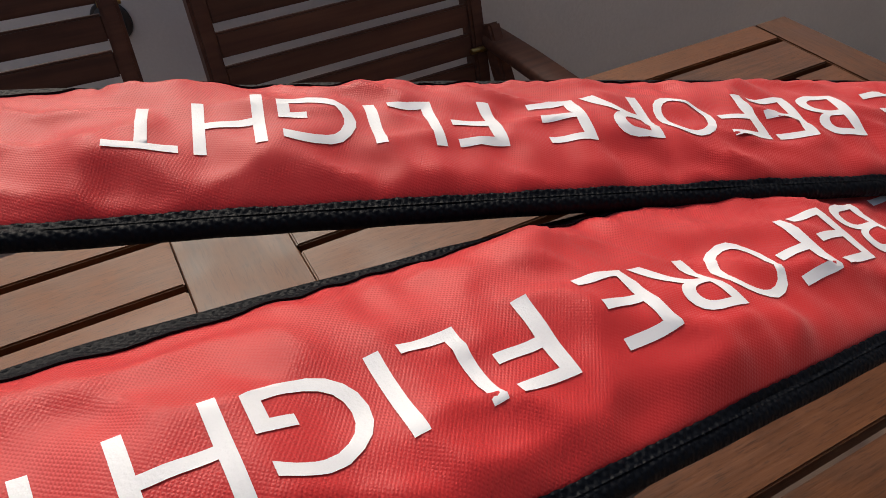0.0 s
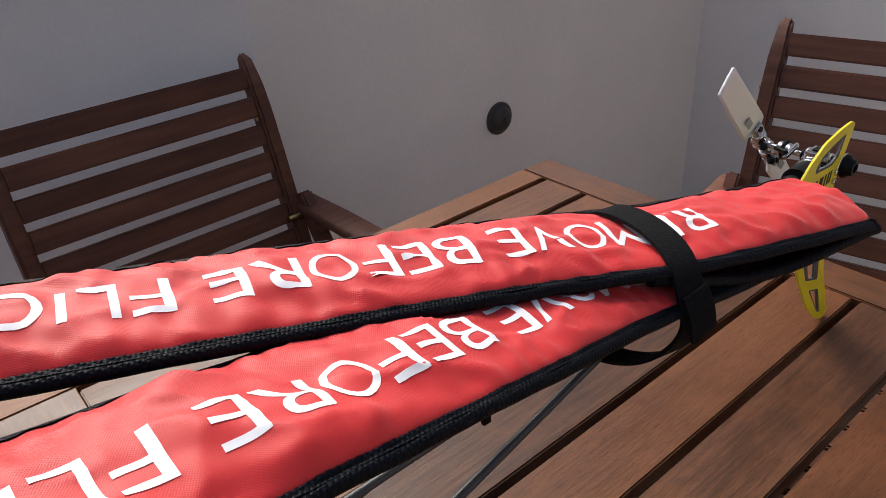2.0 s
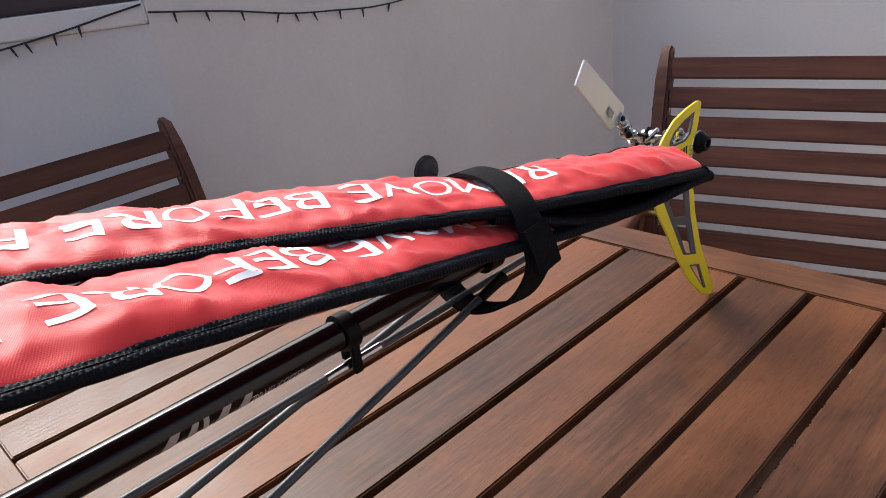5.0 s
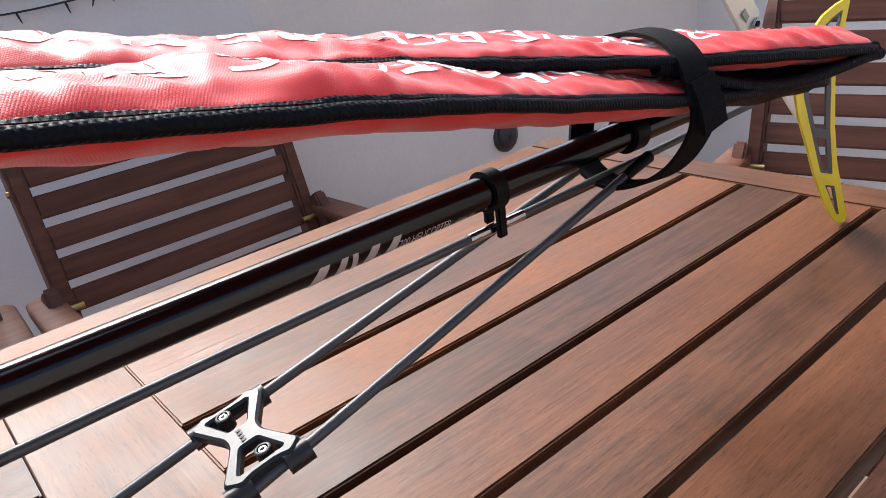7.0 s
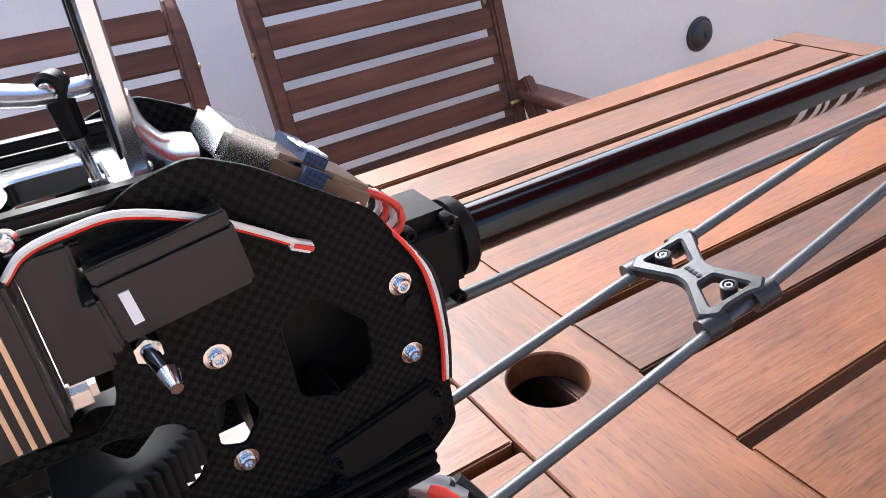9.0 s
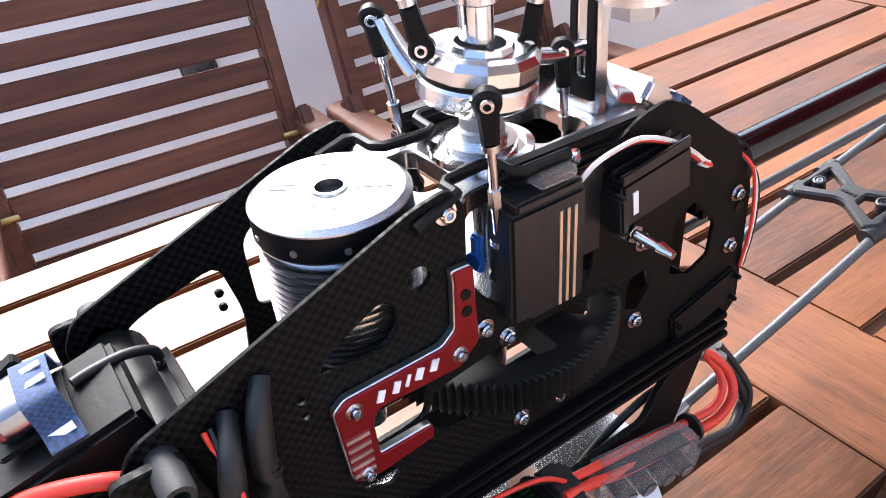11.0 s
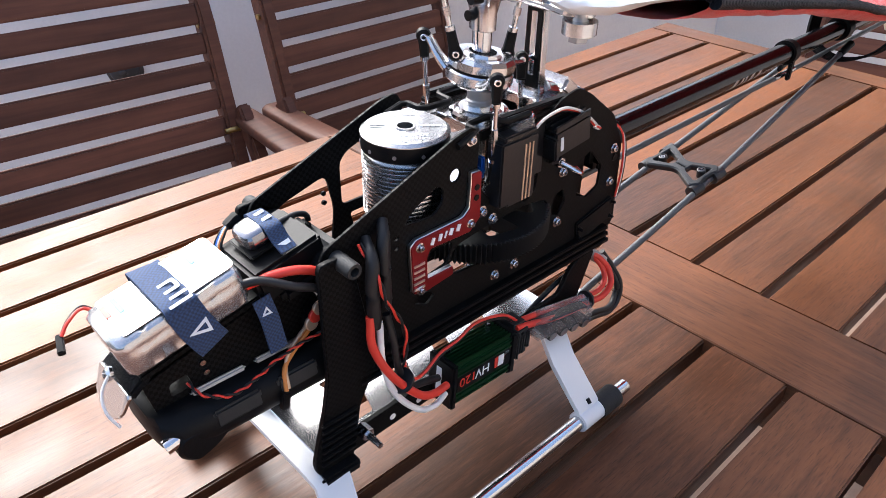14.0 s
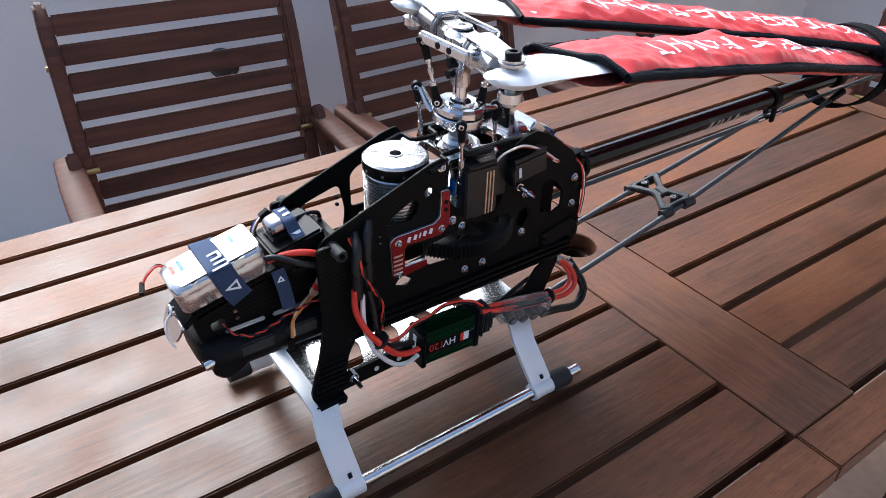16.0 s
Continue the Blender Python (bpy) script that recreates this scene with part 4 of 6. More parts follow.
# cross-shaped spacer between the stays
XF = at(0.0810, CY - 0.0015, 0.8495) @ Matrix.Rotation(radians(-12.8), 4, "Y") @ Matrix.Rotation(radians(-7), 4, "Z") @ Matrix.Diagonal((0.96, 0.90, 1, 1))
XP = rounded([(0.88 * a, 0.96 * b) for a, b in [(-0.025, -0.030), (-0.015, -0.037), (-0.008, -0.034), (0.009, -0.034), (0.016, -0.037), (0.025, -0.030), (0.011, -0.004), (0.011, 0.004), (0.025, 0.030), (0.016, 0.037), (0.008, 0.034), (-0.009, 0.034), (-0.015, 0.037), (-0.025, 0.030), (-0.011, 0.004), (-0.011, -0.004)]], 0.003)
xh = [rounded([(-0.0125, q * 0.0275), (0.0125, q * 0.0275), (0.0048, q * 0.009), (-0.0048, q * 0.009)], 0.0015) for q in (-1, 1)]
xb = hpart("stay_spacer", flat_shape([XP] + xh, 0.007, 0.0014, XF), SPACER, label="cross-shaped grey spacer with two screws", smooth=30)
for q in (-1, 1):
    for s in (-1, 1):
        a = XF @ Vector((s * 0.009, q * 0.0325, -0.004))
        b = XF @ Vector((s * 0.023, q * 0.0325, -0.004))
        hpart("stay_grip", rod(bmesh.new(), a, b, 0.0062, seg=14), SPACER, xb)
    hpart("spacer_boss", lathe(bmesh.new(), [(0.0046, -0.003), (0.0046, 0.0048), (0.0040, 0.0052), (0.0032, 0.0052), (0.0030, 0.0030), (0, 0.0030)], XF @ at(-0.0035 * q, q * 0.0225, 0), 16), SPACER, xb)
    hpart("spacer_screw", lathe(bmesh.new(), [(0.0026, 0.002), (0.0026, 0.0044), (0.0022, 0.0048), (0.0014, 0.0048), (0.0013, 0.0034), (0, 0.0034)], XF @ at(-0.0035 * q, q * 0.0225, 0), 14), DARK_STEEL, xb)
for k in range(4):
    hpart("spacer_mark", box(bmesh.new(), XF @ Vector((-0.001, -0.005 + 0.0032 * k, 0.0036)), (0.003, 0.0018, 0.0004), 0), BLACK, xb)

# skids
for s in (-1, 1):
    y = CY + s * 0.0925
    tube = hpart("skid_tube", sweep(bmesh.new(), [Vector(p) for p in ((-0.408, y, 0.7535), (-0.40, y, 0.7522), (-0.30, y, 0.752), (-0.118, y, 0.752))], 0.0058, 16), CHROME, label="polished skid tube", smooth=50)
    for x in (-0.398, -0.144):
        hpart("skid_sleeve", rod(bmesh.new(), (x - 0.011, y, 0.752), (x + 0.011, y, 0.752), 0.0095, seg=18), RUBBER, tube, "black rubber sleeve")
for x in (-0.3715, -0.1625):
    pts = [(-1, 0.0925, 0.7565), (-1, 0.090, 0.7615), (-1, 0.062, 0.790), (-1, 0.048, 0.8040), (-1, 0.030, 0.8060), (1, 0.030, 0.8060), (1, 0.048, 0.8040), (1, 0.062, 0.790), (1, 0.090, 0.7615), (1, 0.0925, 0.7565)]
    ln = hpart("skid_strut", ribbon(bmesh.new(), [Vector((x - (0.004 if abs(w) > 0.05 else 0), CY + q * w, z)) for q, w, z in pts], 0.0235, 0.0042, (1, 0, 0)), WHITE, label="white plastic skid strut", smooth=50)
    for q in (-1, 1):
        hpart("strut_screw", rod(bmesh.new(), (x - 0.002, CY + q * 0.0885, 0.7655), (x - 0.002, CY + q * 0.0915, 0.7625), 0.002, seg=12), BLACK, ln)
        hpart("strut_saddle", rod(bmesh.new(), (x - 0.0155, CY + q * 0.0925, 0.752), (x + 0.0075, CY + q * 0.0925, 0.752), 0.0083, seg=18), WHITE, ln)
# rotor head
HUB = Vector((SX, SY, 1.0755))
BN, BF = Vector((-0.232, -0.1400, 1.077)), Vector((-0.194, 0.0400, 1.077))
ax = (BN - BF).normalized()
cr = Vector((ax.y, -ax.x, 0))
hm = Matrix.Translation(HUB) @ Matrix(((ax.x, cr.x, 0, 0), (ax.y, cr.y, 0, 0), (0, 0, 1, 0), (0, 0, 0, 1)))
flat = hm @ Matrix.Diagonal((1.0, 0.74, 1, 1))
head = hpart("rotor_hub", lathe(bmesh.new(), [(0.0080, -0.0365), (0.0098, -0.0355), (0.0100, -0.0260), (0.0125, -0.0175), (0.0165, -0.0100), (0.0175, -0.004), (0.0175, 0.004), (0.012, 0.009)], flat, 28), ALLOY, label="machined alloy rotor hub", smooth=35)
hpart("hub_yoke", box(bmesh.new(), HUB, (0.052, 0.022, 0.018), 0.004, hm.to_3x3()), ALLOY, head)
hpart("hub_eye", rod(bmesh.new(), hm @ Vector((0.006, 0.0135, -0.0150)), hm @ Vector((0.006, -0.0135, -0.0150)), 0.0042), BLACK, head)
sc = Vector((-0.2230, -0.0534, 1.0490))
hpart("hub_screw", rod(bmesh.new(), sc + Vector((0.010, 0, 0)), sc, 0.0032, seg=14), BLACK, head)
hpart("hub_cap", lathe(bmesh.new(), [(0.0085, 0.0085), (0.0085, 0.0110), (0.007, 0.0118), (0.003, 0.0118), (0.0028, 0.010)], hm, 24), ALLOY, head)
for q, B in ((1, BN), (-1, BF)):
    g = hpart("blade_grip", sweep(bmesh.new(), [hm @ Vector((q * u, 0, 0)) for u in (0.026, 0.032, 0.040, 0.056, 0.066)], lambda t: 0.0125 - 0.002 * t, 14), ALLOY, label="polished alloy blade grip", smooth=40)
    for dz in (-0.0085, 0.0085):
        o = rounded([(q * 0.036, -0.011), (q * 0.075, -0.0085), (q * 0.094, -0.0095), (q * 0.103, 0.0), (q * 0.094, 0.0095), (q * 0.075, 0.0085), (q * 0.036, 0.011)], 0.004)
        hpart("grip_plate", flat_shape([o], 0.0042, 0.001, hm @ at(-q * 0.008, 0, dz + 0.003)), ALLOY, g)
    # each grip carries a slim arm back past the hub to its pitch link
    tip, root = (Vector((-0.2405, -0.0435, 1.0800)), Vector((-0.2375, -0.0985, 1.0790))) if q > 0 else (Vector((-0.1865, -0.0665, 1.0780)), Vector((-0.1850, -0.0080, 1.0790)))
    along = (root - tip).normalized()
    rot = Matrix((along, along.cross(Vector((0, 0, 1))) * -1, Vector((0, 0, 1)))).transposed()
    arm = hpart("grip_arm", box(bmesh.new(), (tip + root) / 2, ((root - tip).length + 0.004, 0.0065, 0.0085), 0.0018, rot), ALLOY, g, smooth=40)
    for f in (0.42, 0.66):
        c = tip.lerp(root, f)
        hpart("arm_hole", rod(bmesh.new(), c + rot @ Vector((0, -0.0036, 0)), c + rot @ Vector((0, 0.0036, 0)), 0.0026, seg=14), BLACK, arm)
    elbow = hm @ Vector((q * 0.046, 0, 0.001))
    hpart("grip_elbow", box(bmesh.new(), (root + elbow) / 2, ((root - elbow).length + 0.004, 0.010, 0.0115), 0.002, Matrix.Rotation(math.atan2(root.y - elbow.y, root.x - elbow.x), 3, "Z")), ALLOY, g, smooth=40)
    hpart("link_bolt", rod(bmesh.new(), tip + Vector((-0.0045 * q, -0.001, -0.002)), tip + Vector((0.0045 * q, 0.001, -0.002)), 0.0022, seg=12), BLACK, g)
    for u in (0.0275, 0.0315):
        hpart("grip_seal", rod(bmesh.new(), hm @ Vector((q * u, 0, 0)), hm @ Vector((q * (u + 0.0012), 0, 0)), 0.0131, seg=24), GREY_ALLOY, g)
    hpart("blade_bolt", rod(bmesh.new(), B + Vector((0, 0, -0.013)), B + Vector((0, 0, 0.0135)), 0.0042), GREY_ALLOY, g)
    hpart("bolt_washer", rod(bmesh.new(), B + Vector((0, 0, 0.0095)), B + Vector((0, 0, 0.0112)), 0.0098, seg=28), ALLOY, g)
    hpart("bolt_washer", rod(bmesh.new(), B + Vector((0, 0, 0.0114)), B + Vector((0, 0, 0.0134)), 0.0080, seg=28), ALLOY, g)
    hpart("bolt_cap", lathe(bmesh.new(), [(0.0058, 0.0132), (0.0058, 0.0175), (0.0050, 0.0182), (0.003, 0.0182), (0.003, 0.0155)], Matrix.Translation(B), 18), BLACK, g)
    hpart("bolt_nut", rod(bmesh.new(), B + Vector((0, 0, -0.0165)), B + Vector((0, 0, -0.0100)), 0.0088, seg=24), ALLOY, g)
    hpart("nut_end", rod(bmesh.new(), B + Vector((0, 0, -0.0205)), B + Vector((0, 0, -0.0160)), 0.0052, seg=6), GREY_ALLOY, g)

# blades and their padded sleeves
NEAR = [(-0.232, -0.1400, 1.0765), (-0.15, -0.1163, 1.0645), (-0.05, -0.1015, 1.0456), (0.05, -0.0955, 1.0283), (0.15, -0.0908, 1.0095), (0.25, -0.0826, 0.9859), (0.35, -0.0761, 0.9647), (0.45, -0.0791, 0.9488), (0.53, -0.0771, 0.9374)]
FAR = [(-0.194, 0.0400, 1.0765), (-0.11, 0.0468, 1.0615), (0.0, 0.0248, 1.045), (0.1, 0.0015, 1.0297), (0.2, -0.0225, 1.0136), (0.3, -0.047, 0.9965), (0.4, -0.077, 0.9805), (0.5, -0.0994, 0.9663), (0.562, -0.1112, 0.958)]


def frames_along(pts, n):
    """Places, ways across and ways up, evenly spaced along a smooth line."""
    fine = spline(pts, 40)
    ln = [0.0]
    for a, b in zip(fine, fine[1:]):
        ln.append(ln[-1] + (b - a).length)
    out, j = [], 0
    for i in range(n + 1):
        s = ln[-1] * i / n
        while j < len(fine) - 2 and ln[j + 1] < s:
            j += 1
        t = (s - ln[j]) / max(1e-9, ln[j + 1] - ln[j])
        p = fine[j].lerp(fine[j + 1], min(1, t))
        d = (fine[min(j + 2, len(fine) - 1)] - fine[max(j - 1, 0)]).normalized()
        w = Vector((-d.y, d.x, 0)).normalized()
        out.append((p, w, w.cross(d) * -1 if w.cross(d).z < 0 else w.cross(d), s))
    return out, ln[-1]


def make_blade(pts, name="rotor_blade"):
    fr, ln = frames_along(pts, 60)
    bm = bmesh.new()
    rings = []
    for p, w, u, s in fr:
        hw = 0.0195 + 0.0105 * min(1, max(0, (s - 0.012) / 0.055)) if s < ln - 0.02 else 0.03 * (0.25 + 0.75 * (ln - s) / 0.02)
        th = 0.0068 if s < 0.03 else max(0.0045, 0.0068 - (s - 0.03) * 0.1)
        rings.append([bm.verts.new(p + w * hw * a + u * th * b) for a, b in ((-1, 0), (-0.7, 0.75), (0, 1), (0.6, 0.6), (1, 0), (0.6, -0.6), (0, -1), (-0.7, -0.75))])
    d = (fr[0][0] - fr[3][0]).normalized()
    first = [v.co.copy() for v in rings[0]]
    for k, g in ((0.010, 0.86), (0.017, 0.60), (0.020, 0.30)):
        rings.insert(0, [bm.verts.new(fr[0][0] + (co - fr[0][0]) * g + d * k) for co in first])
    for a, b in zip(rings, rings[1:]):
        for i in range(8):
            bm.faces.new((a[i], b[i], b[(i + 1) % 8], a[(i + 1) % 8]))
    bm.faces.new(rings[0])
    bm.faces.new(rings[-1][::-1])
    bmesh.ops.recalc_face_normals(bm, faces=bm.faces)
    return hpart(name, bm, WHITE, label="glossy white rotor blade folded back", smooth=40)


make_blade(NEAR)
make_blade(FAR)


def make_sleeve(pts, s0, slant, seed, label, text_end, text_v, dome, HW, Hh, end_slant, under, dark_from=None):
    """A padded cloth sleeve with black piping and its warning text along it."""
    th = empty("blade_sleeve", label, "blade cover", pts[3], group="padded blade sleeves")
    inv = Matrix.Translation(-Vector(pts[3]))
    fr, ln = frames_along(pts, 400)
    NS, NV = 330, 36
    rnd = random.Random(seed)
    puffs = [(s0 + rnd.random() * (ln - s0), rnd.uniform(-0.8, 0.8), rnd.uniform(-0.5, 0.9), rnd.uniform(0.012, 0.03), rnd.uniform(0.25, 0.7), rnd.uniform(-0.5, 0.5)) for _ in range(46)]

    def at_s(s):
        q = min(399.999, max(0.0, s / ln * 400))
        i, t = int(q), q - int(q)
        (p, w, u, _), (p2, w2, u2, _) = fr[i], fr[i + 1]
        over = max(0.0, s - ln)
        return p.lerp(p2, t) + (p2 - p).normalized() * over, w.lerp(w2, t).normalized(), u.lerp(u2, t).normalized(), s

    def half(s):
        return HW

    def close(v):
        """How far along the sleeve ends, nearly square with eased corners."""
        return ln - 0.004 * abs(v) ** 6 + end_slant * v

    def height(s, v):
        """The cloth's height over the middle plane, at v from -1 to 1 across."""
        e = 1 - v * v
        h = dome * e ** 0.55
        for ps, pv, amp, size, sv, sk in puffs:
            d = ((s - ps + sk * size * (v - pv)) / size) ** 2 + ((v - pv) / sv) ** 2
            if d < 6:
                h += 0.0030 * amp * math.exp(-d) * min(1, e * 2.2)
        n = noise.noise(Vector((s * 26, v * 1.6, seed * 7.3)))
        n2 = noise.noise(Vector((s * 75, v * 3.0 + s * 20, seed * 3.1)))
        # gathers run in from the sewn edges
        g = abs(v) ** 3 * math.sin(s * 330 + 2.2 * math.sin(s * 61 + seed) + (1.5 if v > 0 else 0)) * (0.5 + 0.5 * noise.noise(Vector((s * 14, seed, v))))
        fold = 1 - 2.2 * abs(noise.noise(Vector((s * 27 + v * 1.5, v * 1.7 - s * 7, seed * 5.7))))      # sharp diagonal folds
        h += 0.0022 * max(0.0, fold) ** 2 * min(1, e * 2.2)
        h *= 0.45 + 0.55 * min(1, max(0, (s - s0) / 0.07))
        tight = 1 - 0.35 * math.exp(-((at_s(s)[0].x - 0.377) / 0.022) ** 2)      # pressed flat under the strap
        return tight * (h + (0.0032 * n + 0.0018 * n2 + 0.0020 * g) * min(1, e * 2.5))

    def place(s, v, lift=0.0, side=1):
        p, w, u, _ = at_s(s)
        hw = half(s)
        v_ = max(-1.0, min(1.0, v))
        return p + w * hw * v + u * ((height(s, v_) + lift) if side > 0 else -(under * (1 - v * v) ** 0.55 + 0.0024 * noise.noise(Vector((s * 34, v * 2, seed)))))

    def begin(v):
        return s0 + slant * (0.5 - 0.5 * v)

    bm = bmesh.new()
    rows = []
    for i in range(NS + 1):
        t = i / NS
        row = []
        for k in range(NV):
            v = -1 + 2 * k / (NV - 1)
            a = begin(v)
            row.append(bm.verts.new(place(a + (close(v) - a) * t, v)))
        for k in range(NV - 2, 0, -3):
            v = -1 + 2 * k / (NV - 1)
            a = begin(v)
            row.append(bm.verts.new(place(a + (close(v) - a) * t, v, side=-1)))
        rows.append(row)
    n = len(rows[0])
    for a, b in zip(rows, rows[1:]):
        for i in range(n):
            bm.faces.new((a[i], b[i], b[(i + 1) % n], a[(i + 1) % n]))
    bm.faces.new(rows[-1])
    bmesh.ops.recalc_face_normals(bm, faces=bm.faces)
    if dark_from:
        # the last stretch is black, standing in for piping and the shade on it
        tape, seen_ = bmesh.new(), {}
        cut = [f for f in bm.faces if f.calc_center_median().x > dark_from]
        for f in cut:
            for q in f.verts:
                if q not in seen_:
                    seen_[q] = tape.verts.new(q.co)
            tape.faces.new([seen_[q] for q in f.verts])
        bmesh.ops.delete(bm, geom=cut, context="FACES")
        tape.transform(inv)
        part("end_binding", tape, PIPING, th, "sleeve end blackened for piping and shade", smooth=80)
    bm.transform(inv)
    part("cloth", bm, FABRIC, th, smooth=80)
    for v in (-1, 1):
        a = begin(v)
        pts_ = []
        for i in range(301):
            s = a + (close(v) - a) * i / 300
            p, w, u, _ = at_s(s)
            pts_.append(p + w * half(s) * v * 1.03 + u * (0.0008 * noise.noise(Vector((s * 40, v, seed))) - 0.0008))
        bm = sweep(bmesh.new(), pts_, 0.0036, 10)
        bm.transform(inv)
        part("piping", bm, PIPING, th, "black piping", smooth=80)
        # woven tape folded over the seam, its inner edge stitched in small scallops
        bm, prev = bmesh.new(), None
        for i in range(331):
            s = a + (close(v) - a) * i / 330
            inner = (0.875 if v > 0 else 0.953) + (0.005 if i % 2 else 0.0) + 0.006 * noise.noise(Vector((s * 35, v * 3, seed)))
            ring = [bm.verts.new(place(s, v * q, lift)) for q, lift in ((inner, -0.0006), (inner + 0.004, 0.0009), (0.968, 0.0012), (0.980, 0.0017), (1.0, 0.0028), (1.03, 0.0030))]
            if prev:
                for q in range(5):
                    bm.faces.new((prev[q], ring[q], ring[q + 1], prev[q + 1]))
            prev = ring
        bmesh.ops.recalc_face_normals(bm, faces=bm.faces)
        bm.transform(inv)
        part("binding", bm, PIPING, th, "black woven edge tape", smooth=60)
    rim = [place(begin(-1 + k / 8), -1 + k / 8, 0.001) for k in range(17)]
    bm = sweep(bmesh.new(), rim, 0.0030, 8)
    bm.transform(inv)
    part("piping", bm, PIPING, th, "black piping", smooth=80)
    tip = []
    for k in range(25):
        v = -1 + k / 12
        p, w, u, _ = at_s(close(v))
        tip.append(p + w * half(0) * v * 1.02 - u * 0.003 * (1 - v ** 4))
    bm = sweep(bmesh.new(), tip, 0.0048, 8)
    bm.transform(inv)
    part("piping", bm, PIPING, th, "black piping", smooth=80)
    if not dark_from:
        # the under side's edge hangs open towards the tip
        hang = []
        for i in range(61):
            s = ln - 0.205 + 0.205 * i / 60
            p, w, u, _ = at_s(s)
            f = i / 60
            hang.append(p - w * half(s) * (1.02 - 0.10 * math.sin(math.pi * f)) - u * (0.004 + 0.0165 * math.sin(math.pi * min(1, f * 1.02)) ** 1.3))
        bm = sweep(bmesh.new(), hang, 0.0044, 10)
        bm.transform(inv)
        part("piping", bm, PIPING, th, "black piping", smooth=80)
        bm, prev = bmesh.new(), None
        for i in range(61):
            s = ln - 0.205 + 0.205 * i / 60
            p, w, u, _ = at_s(s)
            pair = [bm.verts.new(hang[i] + u * 0.001), bm.verts.new(hang[i] + w * 0.03 - u * 0.0015), bm.verts.new(p + w * half(s) * 0.3 - u * 0.013)]
            if prev:
                for q in (0, 1):
                    bm.faces.new((prev[q], pair[q], pair[q + 1], prev[q + 1]))
            prev = pair
        bm.transform(inv)
        part("under_flap", bm, PIPING, th, "black lining", smooth=80)
    # the words, read from the far side
    wide = {"R": 24, "E": 18.5, "M": 26, "O": 24, "V": 23, "B": 21, "F": 18, "L": 16, "I": 4, "G": 25.5, "H": 22.5, "T": 21}
    u = 0.0
    bm = bmesh.new()
    for k, ch in enumerate("REMOVE BEFORE FLIGHT"):
        if ch == " ":
            u += 0.0125
            continue
        one = flat_shape([], 0.0, 0, text=ch, size=1.0)
        us, vs = [q.co.x for q in one.verts], [q.co.y for q in one.verts]
        w = wide[ch] * 0.00103
        one.transform(at(u, 0, 0) @ Matrix.Diagonal((w / (max(us) - min(us)), Hh / (max(vs) - min(vs)), 1, 1)) @ at(-min(us), -min(vs), 0))
        tmp = bpy.data.meshes.new("tmp")
        one.to_mesh(tmp)
        one.free()
        bm.from_mesh(tmp)
        bpy.data.meshes.remove(tmp)
        gap_ = 0.0046 if k > 13 else 0.0031      # the last word is set wider
        u += w + gap_
    L = u - gap_
    for axis, step, lo, hi in ((0, 0.003, 0, L), (1, 0.003, -0.002, Hh)):
        k = lo + step
        while k < hi:
            no = (1, 0, 0) if axis == 0 else (0, 1, 0)
            co = (k, 0, 0) if axis == 0 else (0, k, 0)
            bmesh.ops.bisect_plane(bm, geom=bm.verts[:] + bm.edges[:] + bm.faces[:], plane_co=co, plane_no=no)
            k += step
    away = next(f[3] for f in fr if f[0].x > 0.0)      # length along the sleeve up to x = 0
    for q in bm.verts:
        s = away + text_end + (L - q.co.x)
        v = (text_v - q.co.y) / HW
        q.co = place(s, v, 0.00035)
    bmesh.ops.recalc_face_normals(bm, faces=bm.faces)
    bm.transform(inv)
    left = set(bm.faces)
    while left:
        todo, island = [left.pop()], []
        while todo:
            f = todo.pop()
            island.append(f)
            for e in f.edges:
                for g in e.link_faces:
                    if g in left:
                        left.discard(g)
                        todo.append(g)
        one = bmesh.new()
        seen = {}
        for f in island:
            for q in f.verts:
                if q not in seen:
                    seen[q] = one.verts.new(q.co)
            one.faces.new([seen[q] for q in f.verts])
        part("letter", one, LETTER, th, "white printed letter", smooth=80)
    bm.free()
    return th


make_sleeve(FAR, 0.115, -0.012, 1, "red padded blade sleeve with black piping and white words", -0.0136, 0.0095, 0.0105, 0.0405, 0.0280, 0.004, 0.0125)
make_sleeve(NEAR, 0.086, 0.004, 2, "red padded blade sleeve lying beneath the other sleeve", -0.0626, 0.0047, 0.0118, 0.0440, 0.0262, -0.012, 0.0150, 0.398)

# strap round sleeves and boom
strap = empty("sleeve_strap", "black hook-and-loop strap round both sleeves and the boom", "strap", (0.36, -0.09, 0.93))
sinv = Matrix.Translation((-0.36, 0.09, -0.93))
loop = spline([(0.393, -0.031, 0.976), (0.392, -0.035, 0.986), (0.389, -0.050, 0.9935), (0.384, -0.075, 0.9965), (0.378, -0.098, 0.9935), (0.372, -0.114, 0.985), (0.369, -0.1225, 0.970), (0.371, -0.1255, 0.955), (0.373, -0.121, 0.938), (0.372, -0.108, 0.918), (0.369, -0.090, 0.905), (0.366, -0.068, 0.899), (0.366, -0.048, 0.903), (0.369, -0.034, 0.913), (0.374, -0.029, 0.930), (0.384, -0.028, 0.955), (0.393, -0.031, 0.976)], 8)
bm = ribbon(bmesh.new(), loop, 0.0195, 0.0026, (1.0, -0.22, 0.0))
bm.transform(sinv)
part("strap_band", bm, VELCRO, strap, smooth=60)
tail = spline([(0.3705, -0.1235, 0.974), (0.3725, -0.1285, 0.960), (0.3765, -0.1300, 0.943)], 6)
bm = ribbon(bmesh.new(), tail, 0.0210, 0.0030, (1.0, -0.1, 0.1))
bm.transform(sinv)
part("strap_end", bm, VELCRO, strap, smooth=60)

# tail
TX, TZ = 0.699, 0.930
YROT = Matrix.Rotation(radians(90), 4, "X")


